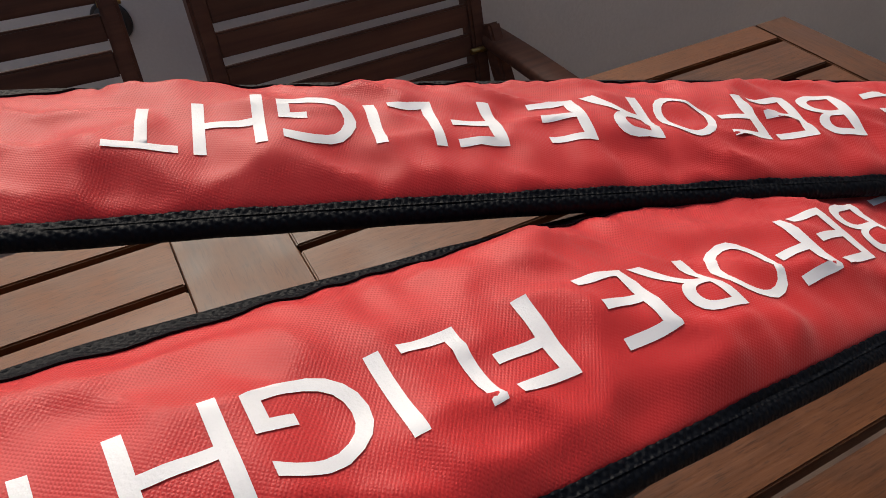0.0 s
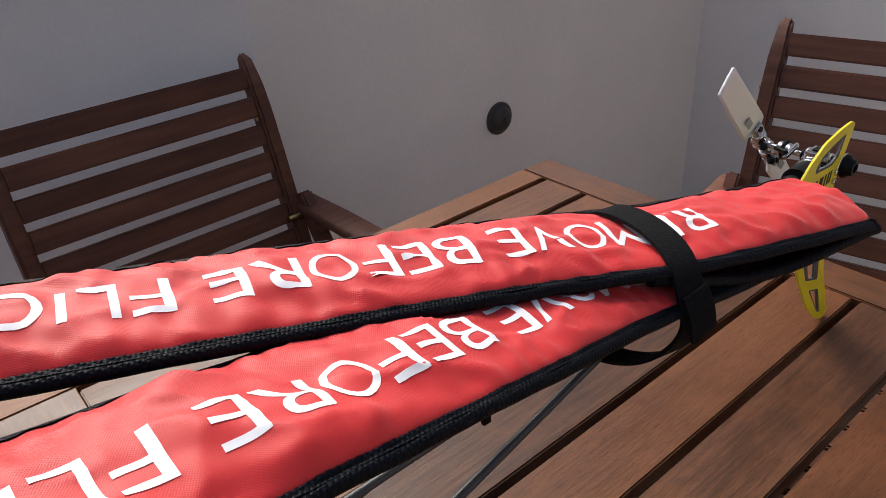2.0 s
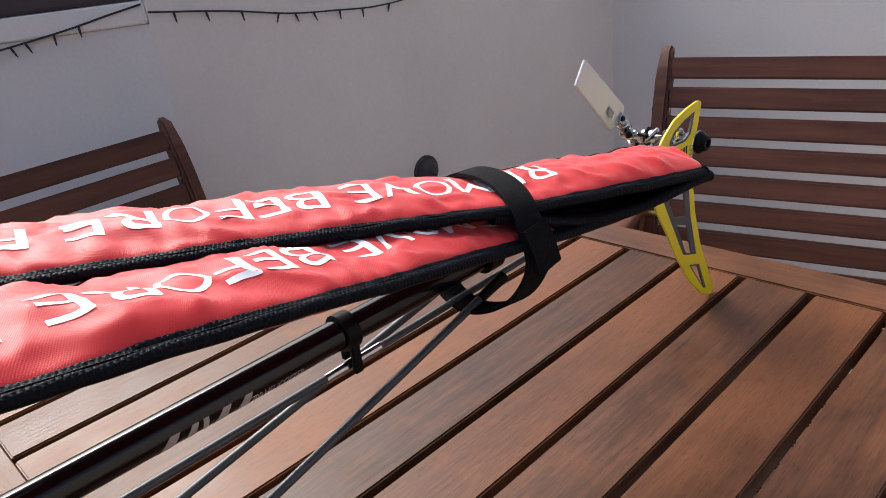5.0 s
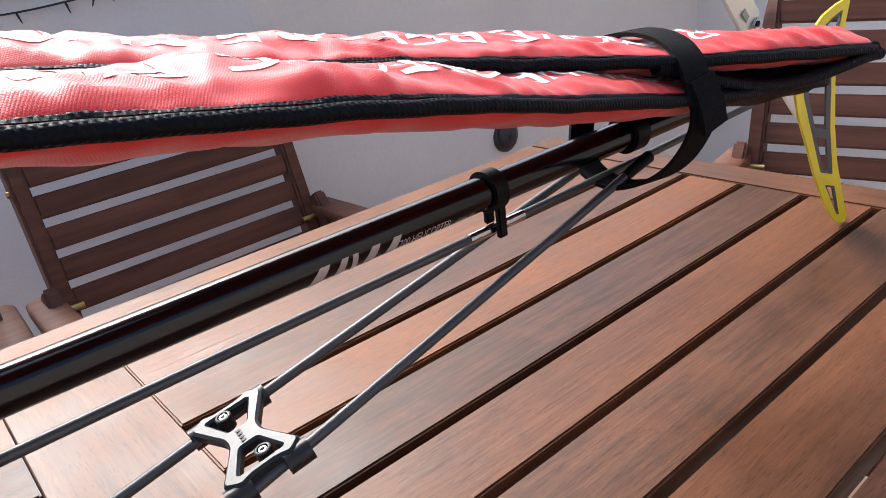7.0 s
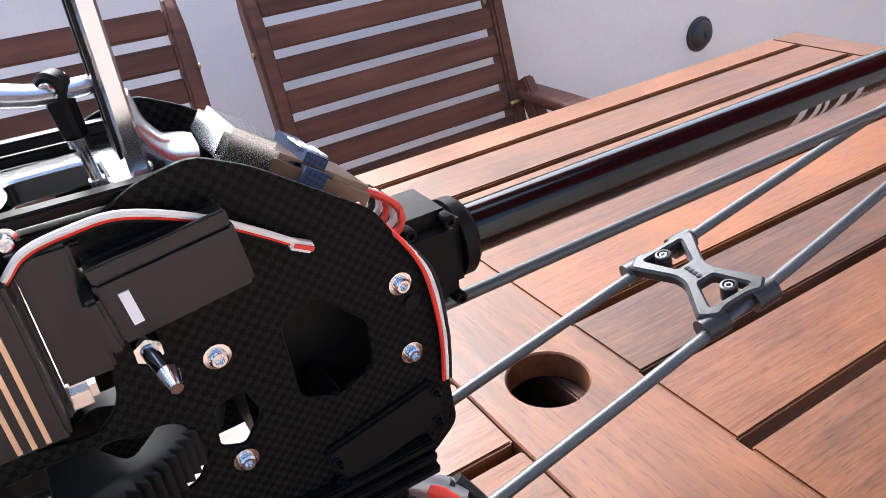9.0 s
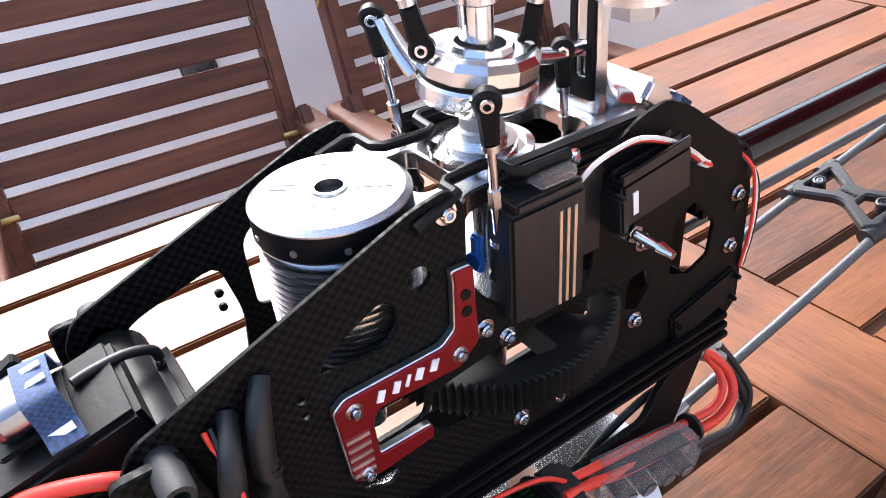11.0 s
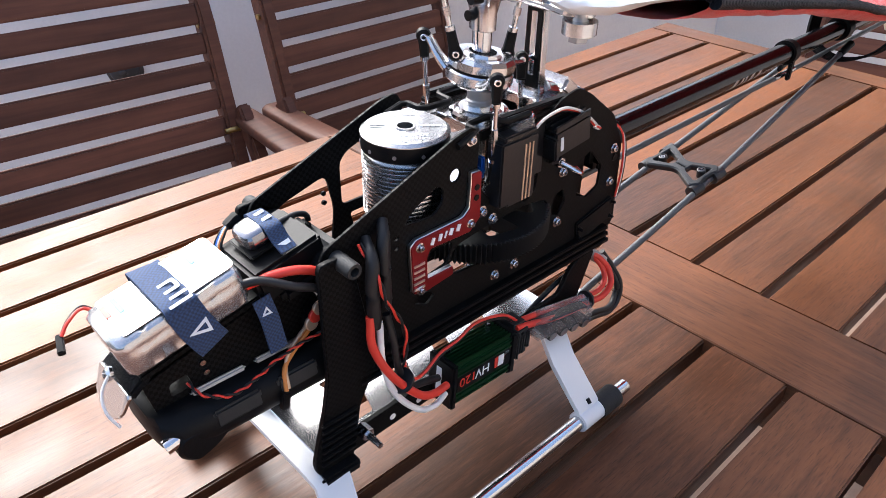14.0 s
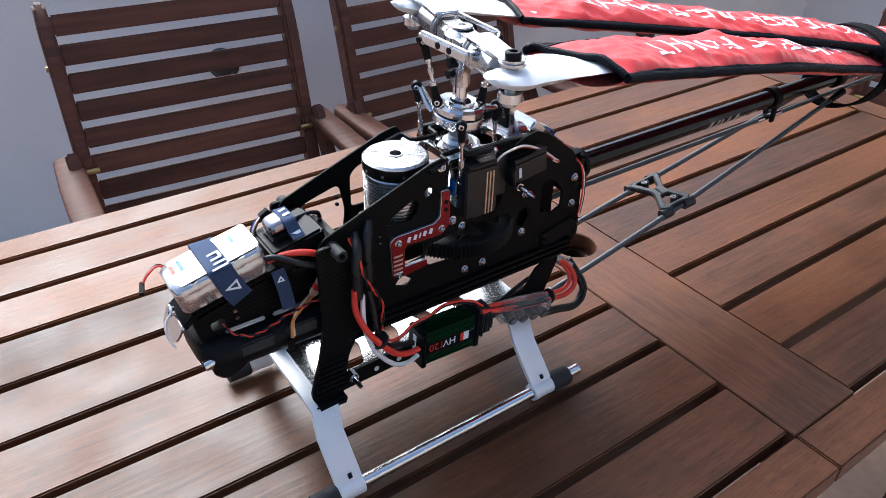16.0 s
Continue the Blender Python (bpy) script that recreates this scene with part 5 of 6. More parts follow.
def turned(name, profile, y, mat, parent=None, label="", seg=22, x=TX, z=TZ):
    """A turned part on the tail shaft; its profile runs from y towards the viewer's side."""
    return hpart(name, lathe(bmesh.new(), profile, at(x, y, z) @ YROT, seg), mat, parent, label)


def ring_profile(r, ln, b=0.0006, bore=0.0):
    return [(bore, 0), (r - b, 0), (r, b), (r, ln - b), (r - b, ln), (bore, ln)]


tg = hpart("tail_gearbox", box(bmesh.new(), (0.6845, CY + 0.001, TZ), (0.025, 0.020, 0.021), 0.003), ALLOY, label="polished tail gearbox")
hpart("gearbox_socket", rod(bmesh.new(), (0.648, CY, 0.9243), (0.671, CY, 0.9255), 0.0135, seg=28), PLASTIC, tg, "black socket round the boom's end")
hpart("socket_ring", lathe(bmesh.new(), ring_profile(0.0142, 0.0035, 0.0008, 0.010), at(0.6695, CY, 0.9255) @ Matrix.Rotation(radians(90), 4, "Y"), 28), CHROME, tg)
hpart("gearbox_lid", box(bmesh.new(), (0.683, CY + 0.001, TZ + 0.0125), (0.018, 0.015, 0.006), 0.0015), CHROME, tg)
hpart("gearbox_slot", box(bmesh.new(), (0.683, CY + 0.001, TZ + 0.0158), (0.010, 0.006, 0.0012), 0.0003), BLACK, tg)
hpart("gearbox_rib", box(bmesh.new(), (0.679, CY - 0.0115, TZ + 0.003), (0.030, 0.004, 0.0045), 0.0012), CHROME, tg)
hpart("gearbox_rib", box(bmesh.new(), (0.683, CY - 0.0110, TZ - 0.0065), (0.020, 0.004, 0.0035), 0.001), GREY_ALLOY, tg)
for dx in (-0.0085, 0.0085):
    for dz in (-0.006, 0.0075):
        hpart("gearbox_screw", rod(bmesh.new(), (0.6845 + dx, CY - 0.0125, TZ + dz), (0.6845 + dx, CY - 0.008, TZ + dz), 0.0017, seg=10), BLACK, tg)
hpart("tail_shaft", rod(bmesh.new(), (TX, -0.074, TZ), (TX, 0.022, TZ), 0.0028), CHROME)
turned("shaft_bearing", ring_profile(0.0088, 0.0060, 0.0012), CY + 0.017, CHROME, tg)
turned("shaft_bearing", ring_profile(0.0080, 0.0085, 0.0015), CY - 0.0030, CHROME, tg)
turned("bearing_seal", ring_profile(0.0060, 0.0040), CY + 0.0205, BLACK, tg)
turned("knob_ring", ring_profile(0.0118, 0.0016), -0.0665, CHROME)
turned("tail_knob", [(0, 0), (0.0112, 0), (0.0116, 0.0008), (0.0110, 0.0035), (0.0082, 0.0062), (0.0078, 0.0085), (0.0068, 0.0098), (0.0045, 0.0100), (0.0040, 0.0075), (0, 0.0075)], -0.0680, BLACK, label="black bearing cap")
FO = rounded([(0.705, 0.970), (0.697, 0.9725), (0.677, 0.970), (0.653, 0.9645), (0.634, 0.953), (0.619, 0.939), (0.6115, 0.922), (0.612, 0.906), (0.6205, 0.884), (0.6395, 0.855), (0.661, 0.819), (0.692, 0.776), (0.718, 0.750), (0.734, 0.7415), (0.746, 0.7413), (0.747, 0.748), (0.734, 0.772), (0.712, 0.814), (0.698, 0.856), (0.689, 0.904), (0.6915, 0.930), (0.699, 0.949)], 0.004)
FH = [rounded([(0.692, 0.9635), (0.671, 0.9595), (0.652, 0.953), (0.6435, 0.945), (0.644, 0.939), (0.674, 0.9375), (0.685, 0.943)], 0.002),
      rounded([(0.6265, 0.907), (0.640, 0.9125), (0.680, 0.9135), (0.681, 0.903), (0.6885, 0.855), (0.7035, 0.805), (0.6755, 0.815), (0.646, 0.867), (0.6285, 0.899)], 0.003),
      rounded([(0.688, 0.7985), (0.7105, 0.7905), (0.7285, 0.7535), (0.722, 0.7560)], 0.002)]
FI = [rounded([(0.689, 0.9610), (0.671, 0.9570), (0.655, 0.951), (0.649, 0.9455), (0.649, 0.9415), (0.672, 0.9400), (0.681, 0.944)], 0.002),
      rounded([(0.6370, 0.9035), (0.645, 0.9060), (0.671, 0.9070), (0.672, 0.901), (0.6790, 0.857), (0.6930, 0.811), (0.6810, 0.8155), (0.655, 0.866), (0.6385, 0.897)], 0.003),
      rounded([(0.6925, 0.7955), (0.7075, 0.7895), (0.7225, 0.7595), (0.7200, 0.7600)], 0.002)]
FY = -0.066
fin = hpart("tail_fin", flat_shape([FO] + FH, 0.0024, 0.0003, at(0, FY, 0) @ XZ), YELLOW, label="yellow painted carbon tail fin with openings")
for h, inner in zip(FH, FI):
    hpart("fin_core", flat_shape([h, inner], 0.0018, 0, at(0, FY, 0) @ XZ), FIN_CARBON, fin, "bare carbon edge")
hpart("fin_bridge", flat_shape([[(0.650, 0.8665), (0.682, 0.8560), (0.684, 0.8455), (0.654, 0.8575)]], 0.0018, 0, at(0, FY - 0.0002, 0) @ XZ), FIN_CARBON, fin)
for x, w in ((0.640, 0.0022), (0.6475, 0.0022), (0.6545, 0.0062), (0.664, 0.0024), (0.6695, 0.0024), (0.6740, 0.0024)):
    hpart("fin_mark", flat_shape([[(0, 0), (w, 0.0005), (w + 0.001, 0.0125), (0.001, 0.012)]], 0.0003, 0, at(x, FY - 0.00145, 0.9185 + (x - 0.64) * 0.06) @ XZ), BLACK, fin)
for z, x in ((0.9285, 0.684), (0.9200, 0.6835)):
    turned("fin_screw", [(0, 0), (0.0030, 0), (0.0030, 0.0022), (0.0022, 0.0028), (0.0013, 0.0028), (0.0012, 0.0012), (0, 0.0012)], FY - 0.001, CHROME, fin, seg=12, x=x, z=z)
hpart("fin_post", rod(bmesh.new(), (0.684, FY, 0.9285), (0.684, -0.0595, 0.9285), 0.0040), BLACK)
# pitch slider, its lever and the hub with two folded grips
turned("pitch_slider", ring_profile(0.0072, 0.012), -0.006, CHROME)
turned("slider_flange", ring_profile(0.0100, 0.0025), -0.011, BLACK)
hpart("tail_lever", box(bmesh.new(), (0.686, -0.0235, TZ + 0.0055), (0.026, 0.0045, 0.0055), 0.0015, Matrix.Rotation(radians(-14), 3, "Y")), CHROME)
hpart("lever_link", rod(bmesh.new(), (0.676, -0.024, TZ + 0.0075), (0.684, -0.010, TZ + 0.006), 0.0022), PLASTIC)
th_ = hpart("tail_hub", lathe(bmesh.new(), [(0, 0), (0.0058, 0), (0.0066, 0.001), (0.0066, 0.012), (0.0052, 0.0135), (0.0052, 0.016), (0, 0.016)], at(TX, 0.018, TZ) @ YROT, 22), CHROME, label="polished tail rotor hub")
for sgn in (1, -1):
    m = at(TX, 0.010, TZ) @ Matrix.Rotation(radians(45 if sgn > 0 else 225), 4, "Y")
    along = m @ Matrix.Rotation(radians(-90), 4, "Y")
    hpart("tail_grip", lathe(bmesh.new(), [(0, 0.004), (0.0042, 0.004), (0.0045, 0.010), (0.0068, 0.0105), (0.0072, 0.012), (0.0072, 0.0195), (0.0064, 0.021), (0.0052, 0.0215), (0.0050, 0.027), (0, 0.027)], along, 20), CHROME, th_)
    for dy in (-0.0045, 0.0045):
        hpart("grip_fork", box(bmesh.new(), m @ Vector((-0.0305, dy, 0)), (0.013, 0.0030, 0.012), 0.0012, m.to_3x3()), ALLOY, th_)
    hpart("grip_screw", rod(bmesh.new(), m @ Vector((-0.0325, -0.0075, 0)), m @ Vector((-0.0325, 0.0075, 0)), 0.0028), BLACK, th_)
    arm = m @ Vector((-0.015, -0.009, -0.0085 * sgn))
    hpart("pitch_arm", rod(bmesh.new(), m @ Vector((-0.015, -0.003, -0.004 * sgn)), arm, 0.0026), BLACK, th_)
    hpart("arm_ball", lathe(bmesh.new(), [(0, -0.0042), (0.0030, -0.0030), (0.0042, 0), (0.0030, 0.0030), (0, 0.0042)], at(*arm), 14), BLACK, th_)
    o = rounded([(-0.028, -0.0055), (-0.0345, -0.0165), (-0.116, -0.0150), (-0.124, 0.0105), (-0.0345, 0.0140), (-0.028, 0.0060)], 0.002)
    bl = hpart("tail_blade", flat_shape([o], 0.0042, 0.0014, m @ XZ @ Matrix.Rotation(radians(8), 4, "X")), WHITE, label="white tail rotor blade", smooth=30)
    hpart("blade_mark", box(bmesh.new(), m @ Vector((-0.052, -0.0032, -0.005)), (0.012, 0.0006, 0.007), 0, m.to_3x3()), GREYP, bl)

# ---- electronics on the helicopter ----
HM = BODY
CLEAR.node_tree.nodes["Principled BSDF"].inputs["Alpha"].default_value = 0.38
TIE = BLACK_WIRE


def wire(name, pts, r, mat, parent=None, label="", n=6, seg=8):
    return hpart(name, sweep(bmesh.new(), spline(pts, n), r, seg), mat, parent, label, 60)


def twisted(name, pts, r, mats, parent=None, turn=260.0):
    """Two thin wires twisted round each other along pts."""
    line = spline(pts, 14)
    for k, mat in enumerate(mats):
        run, out = 0.0, []
        for i, p in enumerate(line):
            if i:
                run += (p - line[i - 1]).length
            d = (line[min(i + 1, len(line) - 1)] - line[max(i - 1, 0)]).normalized()
            u = d.cross(Vector((0.3, -0.9, 0.2))).normalized()
            w = d.cross(u)
            a = run * turn * 2 + math.pi * k
            out.append(p + r * (math.cos(a) * u + math.sin(a) * w))
        hpart(name, sweep(bmesh.new(), out, r * 0.95, 6), mat, parent, smooth=60)


# front tray between the frame legs
def make_tray():
    prof = rounded([(-0.033, 0.006), (-0.033, -0.006), (-0.024, -0.015), (0.024, -0.015), (0.033, -0.006), (0.033, 0.006), (0.024, 0.014), (-0.024, 0.014)], 0.008, 4)
    bm = bmesh.new()
    rings = []
    for x, s, dz in ((-0.457, 0.55, 0.004), (-0.455, 0.75, 0.003), (-0.447, 0.95, 0.001), (-0.43, 1.0, 0), (-0.36, 1.0, -0.001), (-0.338, 0.98, -0.003)):
        rings.append([bm.verts.new((x, CY + y * s, 0.874 + z * s + dz)) for y, z in prof])
    for p, q in zip(rings, rings[1:]):
        for i in range(len(prof)):
            bm.faces.new((p[i], q[i], q[(i + 1) % len(prof)], p[(i + 1) % len(prof)]))
    bm.faces.new(rings[0])
    bm.faces.new(rings[-1][::-1])
    tray = hpart("front_tray", bm, PLASTIC, label="rounded black plastic front tray")
    for x0, x1, y in ((-0.434, -0.402, -0.066), (-0.396, -0.366, -0.066)):
        hpart("tray_slot", box(bmesh.new(), ((x0 + x1) / 2, y, 0.8895), (x1 - x0, 0.005, 0.003), 0.0012, Matrix.Rotation(radians(-30), 3, "X")), GREY_ALLOY, tray)
        hpart("tray_recess", box(bmesh.new(), ((x0 + x1) / 2 + 0.002, -0.0815, 0.879), (x1 - x0 - 0.004, 0.0035, 0.010), 0.0014, Matrix.Rotation(radians(-14), 3, "X")), RUBBER, tray)
    hpart("tray_prong", flat_shape([rounded([(-0.452, 0.866), (-0.450, 0.878), (-0.430, 0.880), (-0.418, 0.870), (-0.430, 0.861), (-0.443, 0.857)], 0.004)], 0.012, 0.002, at(0, -0.076, 0) @ XZ), PLASTIC, tray)
    hpart("tray_prong", flat_shape([rounded([(-0.452, 0.866), (-0.450, 0.878), (-0.430, 0.880), (-0.418, 0.870), (-0.430, 0.861), (-0.443, 0.857)], 0.004)], 0.012, 0.002, at(0, -0.024, 0) @ XZ), PLASTIC, tray)
    hpart("mount_tube", lathe(bmesh.new(), [(0.0030, 0.003), (0.0031, 0), (0.0045, 0), (0.0045, 0.020)], at(-0.456, -0.076, 0.8735) @ Matrix.Rotation(radians(78), 4, "Y"), 16), CHROME, tray, "bright tube end")
    # slanted battery shelf on two webs
    rs = Matrix.Rotation(radians(-13), 3, "Y")
    hpart("battery_shelf", box(bmesh.new(), (-0.420, CY, 0.9235), (0.074, 0.038, 0.004), 0.0008, rs), CARBON, tray, "carbon battery shelf")
    for y in (-0.0635, -0.0365):
        web = rounded([(-0.450, 0.876), (-0.456, 0.907), (-0.374, 0.928), (-0.352, 0.915), (-0.345, 0.884)], 0.004)
        hole = rounded([(-0.443, 0.892), (-0.443, 0.900), (-0.433, 0.902), (-0.431, 0.893)], 0.002)
        hpart("shelf_web", flat_shape([web, hole, circle((-0.424, 0.905), 0.0016, 10), circle((-0.423, 0.898), 0.0016, 10)], 0.002, 0.0002, at(0, y, 0) @ XZ), CARBON, tray)
    for x, z in ((-0.424, 0.905), (-0.423, 0.898)):
        hpart("shelf_screw", rod(bmesh.new(), (x, -0.066, z), (x, -0.063, z), 0.0017, seg=10), CHROME, tray)
    hpart("nose_tape", box(bmesh.new(), (-0.457, CY, 0.9095), (0.014, 0.034, 0.005), 0.001, Matrix.Rotation(radians(-38), 3, "Y")), VELCRO, tray, "black hook tape")
    hpart("nose_clip", flat_shape([rounded([(-0.018, 0), (0.018, 0), (0.015, 0.014), (0.006, 0.020), (-0.006, 0.020), (-0.015, 0.014)], 0.003)], 0.0022, 0.0004,
                                  at(-0.463, CY - 0.002, 0.9095) @ Matrix.Rotation(radians(-64), 4, "Y") @ Matrix.Rotation(radians(90), 4, "Z")), ALLOY, tray, "bent bright clip")
    hpart("clip_screw", lathe(bmesh.new(), [(0.004, 0), (0.004, 0.002), (0.002, 0.003), (0.0018, 0.001)], at(-0.4645, CY, 0.912) @ Matrix.Rotation(radians(-64), 4, "Y"), 14), CHROME, tray)
    wire("cable_tie", [(-0.465, CY - 0.002, 0.914), (-0.472, CY - 0.006, 0.908), (-0.474, CY - 0.012, 0.900), (-0.471, CY - 0.017, 0.892)], 0.0008, WHITE_WIRE, tray)
    return tray


tray = make_tray()
# connector cluster at the back of the tray
hpart("power_socket", box(bmesh.new(), (-0.356, -0.062, 0.900), (0.014, 0.016, 0.014), 0.002), PLASTIC, label="black plug housing with gold contacts")
for k in range(3):
    hpart("contact_ring", lathe(bmesh.new(), [(0.0036, 0), (0.0042, 0.0006), (0.0042, 0.002), (0.0036, 0.0026)], at(-0.3635 + 0.003 * k, -0.0745, 0.9045 + 0.004 * k) @ Matrix.Rotation(radians(80), 4, "X"), 14),
          COPPER if k != 1 else RED_WIRE)
wire("orange_wire", [(-0.347, -0.066, 0.907), (-0.362, -0.072, 0.899), (-0.378, -0.076, 0.891), (-0.386, -0.080, 0.886), (-0.389, -0.085, 0.876)], 0.0014, ORANGE_WIRE, n=8)
wire("orange_wire", [(-0.347, -0.064, 0.909), (-0.362, -0.070, 0.901), (-0.3775, -0.0745, 0.8935), (-0.3845, -0.079, 0.887), (-0.3875, -0.085, 0.877)], 0.0012, COPPER, n=8)
hpart("wire_plug", box(bmesh.new(), (-0.391, -0.0860, 0.871), (0.005, 0.004, 0.011), 0.0006, Matrix.Rotation(radians(10), 3, "Y")), PLASTIC)
twisted("signal_wire", [(-0.434, -0.066, 0.898), (-0.431, -0.074, 0.893), (-0.418, -0.080, 0.8885), (-0.402, -0.079, 0.890), (-0.388, -0.077, 0.893), (-0.368, -0.077, 0.896), (-0.352, -0.080, 0.899)], 0.0007, (RED_WIRE, BLACK_WIRE))

# receiver mount and sensor
RT = Matrix.Rotation(radians(-13), 3, "Y")
rec = hpart("receiver_mount", box(bmesh.new(), (-0.3690, CY - 0.003, 0.9420), (0.043, 0.040, 0.021), 0.0020, RT), PLASTIC, label="black receiver mount with a strapped silver sensor")
hpart("mount_skirt", box(bmesh.new(), (-0.356, CY - 0.002, 0.934), (0.046, 0.050, 0.010), 0.003, RT), PLASTIC, rec)
hpart("mount_cylinder", rod(bmesh.new(), (-0.349, -0.083, 0.936), (-0.349, -0.017, 0.936), 0.011, seg=24), PLASTIC, rec)
hpart("sensor_base", box(bmesh.new(), Vector((-0.3745, CY - 0.002, 0.946)) + RT @ Vector((0, 0, 0.0085)), (0.022, 0.023, 0.002), 0.0006, RT), PLASTIC, rec)
bm = bmesh.new()
bmesh.ops.create_uvsphere(bm, u_segments=16, v_segments=10, radius=1.0)
for v in bm.verts:
    v.co = Vector((math.copysign(abs(v.co.x) ** 0.55, v.co.x) * 0.0100, math.copysign(abs(v.co.y) ** 0.55, v.co.y) * 0.0102, math.copysign(abs(v.co.z) ** 0.75, v.co.z) * 0.0062))
bm.transform(Matrix.Translation(Vector((-0.3745, CY - 0.002, 0.946)) + RT @ Vector((0, 0, 0.0142))) @ RT.to_4x4())
hpart("sensor", bm, DARK_STEEL, rec, "faceted silver sensor", 22)
c = Vector((-0.3675, CY - 0.002, 0.9455))
sp = [c + RT @ Vector(v) for v in ((0, 0.018, 0.009), (0, 0.0125, 0.0135), (0, 0.010, 0.0200), (0, 0.004, 0.0212), (0, -0.004, 0.0212), (0, -0.010, 0.0200), (0, -0.0135, 0.0135), (0, -0.020, 0.0095))]
ss = hpart("sensor_strap", ribbon(bmesh.new(), spline(sp, 4), 0.0100, 0.0012, (1, 0, 0)), STRAPB, rec, "woven navy strap")
for y, z, w, r in ((0.004, 0.0220, 0.007, 0), (-0.003, 0.0220, 0.0075, 0), (-0.0105, 0.0185, 0.007, 50), (-0.0165, 0.0122, 0.007, 48)):
    hpart("strap_mark", box(bmesh.new(), c + RT @ Vector((0, y, z)), (w, 0.0024, 0.0005), 0, RT @ Matrix.Rotation(radians(r), 3, "X")), PRINT, ss)
wire("sensor_lead", [(-0.364, -0.048, 0.9560), (-0.357, -0.046, 0.9560), (-0.347, -0.044, 0.9550), (-0.339, -0.042, 0.9500), (-0.339, -0.042, 0.9390)], 0.0018, BLACK_WIRE, rec)
for k, mat in enumerate((BLACK_WIRE, BLUE_WIRE, WHITE_WIRE, ORANGE_WIRE, BLACK_WIRE)):
    o = 0.0016 * k
    wire("sensor_wire", [(-0.390 + o * 0.3, -0.034 - o * 0.4, 0.940), (-0.3925 + o * 0.3, -0.0335 - o * 0.5, 0.948), (-0.388 + o * 0.3, -0.032 - o * 0.3, 0.9535), (-0.382, -0.030 - o * 0.2, 0.9560)], 0.0008, mat, rec)
hpart("sensor_plug", box(bmesh.new(), (-0.379, -0.030, 0.9572), (0.009, 0.0055, 0.0045), 0.0006, Matrix.Rotation(radians(-30), 3, "Y")), PLASTIC, rec)
hpart("strap_tail", ribbon(bmesh.new(), spline([(-0.3905, -0.074, 0.9345), (-0.3885, -0.0765, 0.922), (-0.3870, -0.0765, 0.911), (-0.386, -0.0775, 0.900)], 4), 0.0105, 0.0012, (1, 0, 0)), STRAPB, rec, "loose navy strap end")
hpart("strap_mark", flat_shape([[(-0.003, -0.002), (0.003, -0.002), (0, 0.0035)], [(-0.0014, -0.001), (0.0014, -0.001), (0, 0.0016)]], 0.0004, 0, at(-0.3895, -0.0766, 0.927) @ XZ), PRINT, rec)

# motor leads in shrink tube and their cables
HM = PLAIN
for x, y, top in ((-0.337, -0.101, 0.952), (-0.3250, -0.096, 0.959)):
    wire("shrink_tube", [(x + 0.008, -0.086, top + 0.004), (x + 0.003, y + 0.003, top - 0.003), (x, y, top - 0.018), (x, y - 0.001, top - 0.044)], lambda t: 0.0030 + 0.0010 * min(1, t * 2.2) - 0.0005 * (t > 0.97), BLACK_WIRE, label="black shrink-tubed motor lead", n=8, seg=12)
    wire("shrink_fold", [(x + 0.001, y, top - 0.019), (x, y, top - 0.022)], 0.0042, BLACK_WIRE, seg=12)
wire("motor_cable", [(-0.340, -0.102, 0.917), (-0.3405, -0.104, 0.896), (-0.331, -0.109, 0.872), (-0.313, -0.112, 0.848), (-0.298, -0.110, 0.838), (-0.284, -0.106, 0.833)], 0.0026, RED_WIRE, label="thick red motor cable", n=10, seg=14)
wire("motor_cable", [(-0.333, -0.101, 0.909), (-0.3345, -0.105, 0.880), (-0.328, -0.109, 0.855), (-0.312, -0.111, 0.834), (-0.297, -0.109, 0.826), (-0.284, -0.105, 0.825)], 0.0021, WHITE_WIRE, label="off-white motor cable", n=10, seg=12)
wire("motor_cable", [(-0.3255, -0.098, 0.909), (-0.324, -0.102, 0.89), (-0.322, -0.104, 0.868), (-0.312, -0.102, 0.848), (-0.296, -0.098, 0.838), (-0.284, -0.098, 0.834)], 0.0025, BLACK_WIRE, label="black motor cable", n=10, seg=12)
hpart("cable_tie", lathe(bmesh.new(), [(0.0072, -0.0012), (0.0082, -0.001), (0.0082, 0.001), (0.0072, 0.0012)], at(-0.3225, -0.107, 0.862) @ Matrix.Rotation(radians(-35), 4, "Y"), 14), TIE)
twisted("sensor_wire", [(-0.336, -0.090, 0.957), (-0.3345, -0.104, 0.940), (-0.332, -0.1065, 0.925), (-0.3225, -0.106, 0.908), (-0.318, -0.106, 0.892), (-0.3205, -0.107, 0.872)], 0.0009, (RED_WIRE, BLACK_WIRE), turn=120)

# speed controller
RE = Matrix.Rotation(radians(3), 3, "Y")
EC = Vector((-0.2500, -0.0960, 0.8255))


def esc_box(c, s, bevel):
    return box(bmesh.new(), EC + RE @ Vector((c[0] * 1.06, c[1], c[2] * 1.25)), (s[0] * 1.06, s[1], s[2] * 1.25), bevel, RE)


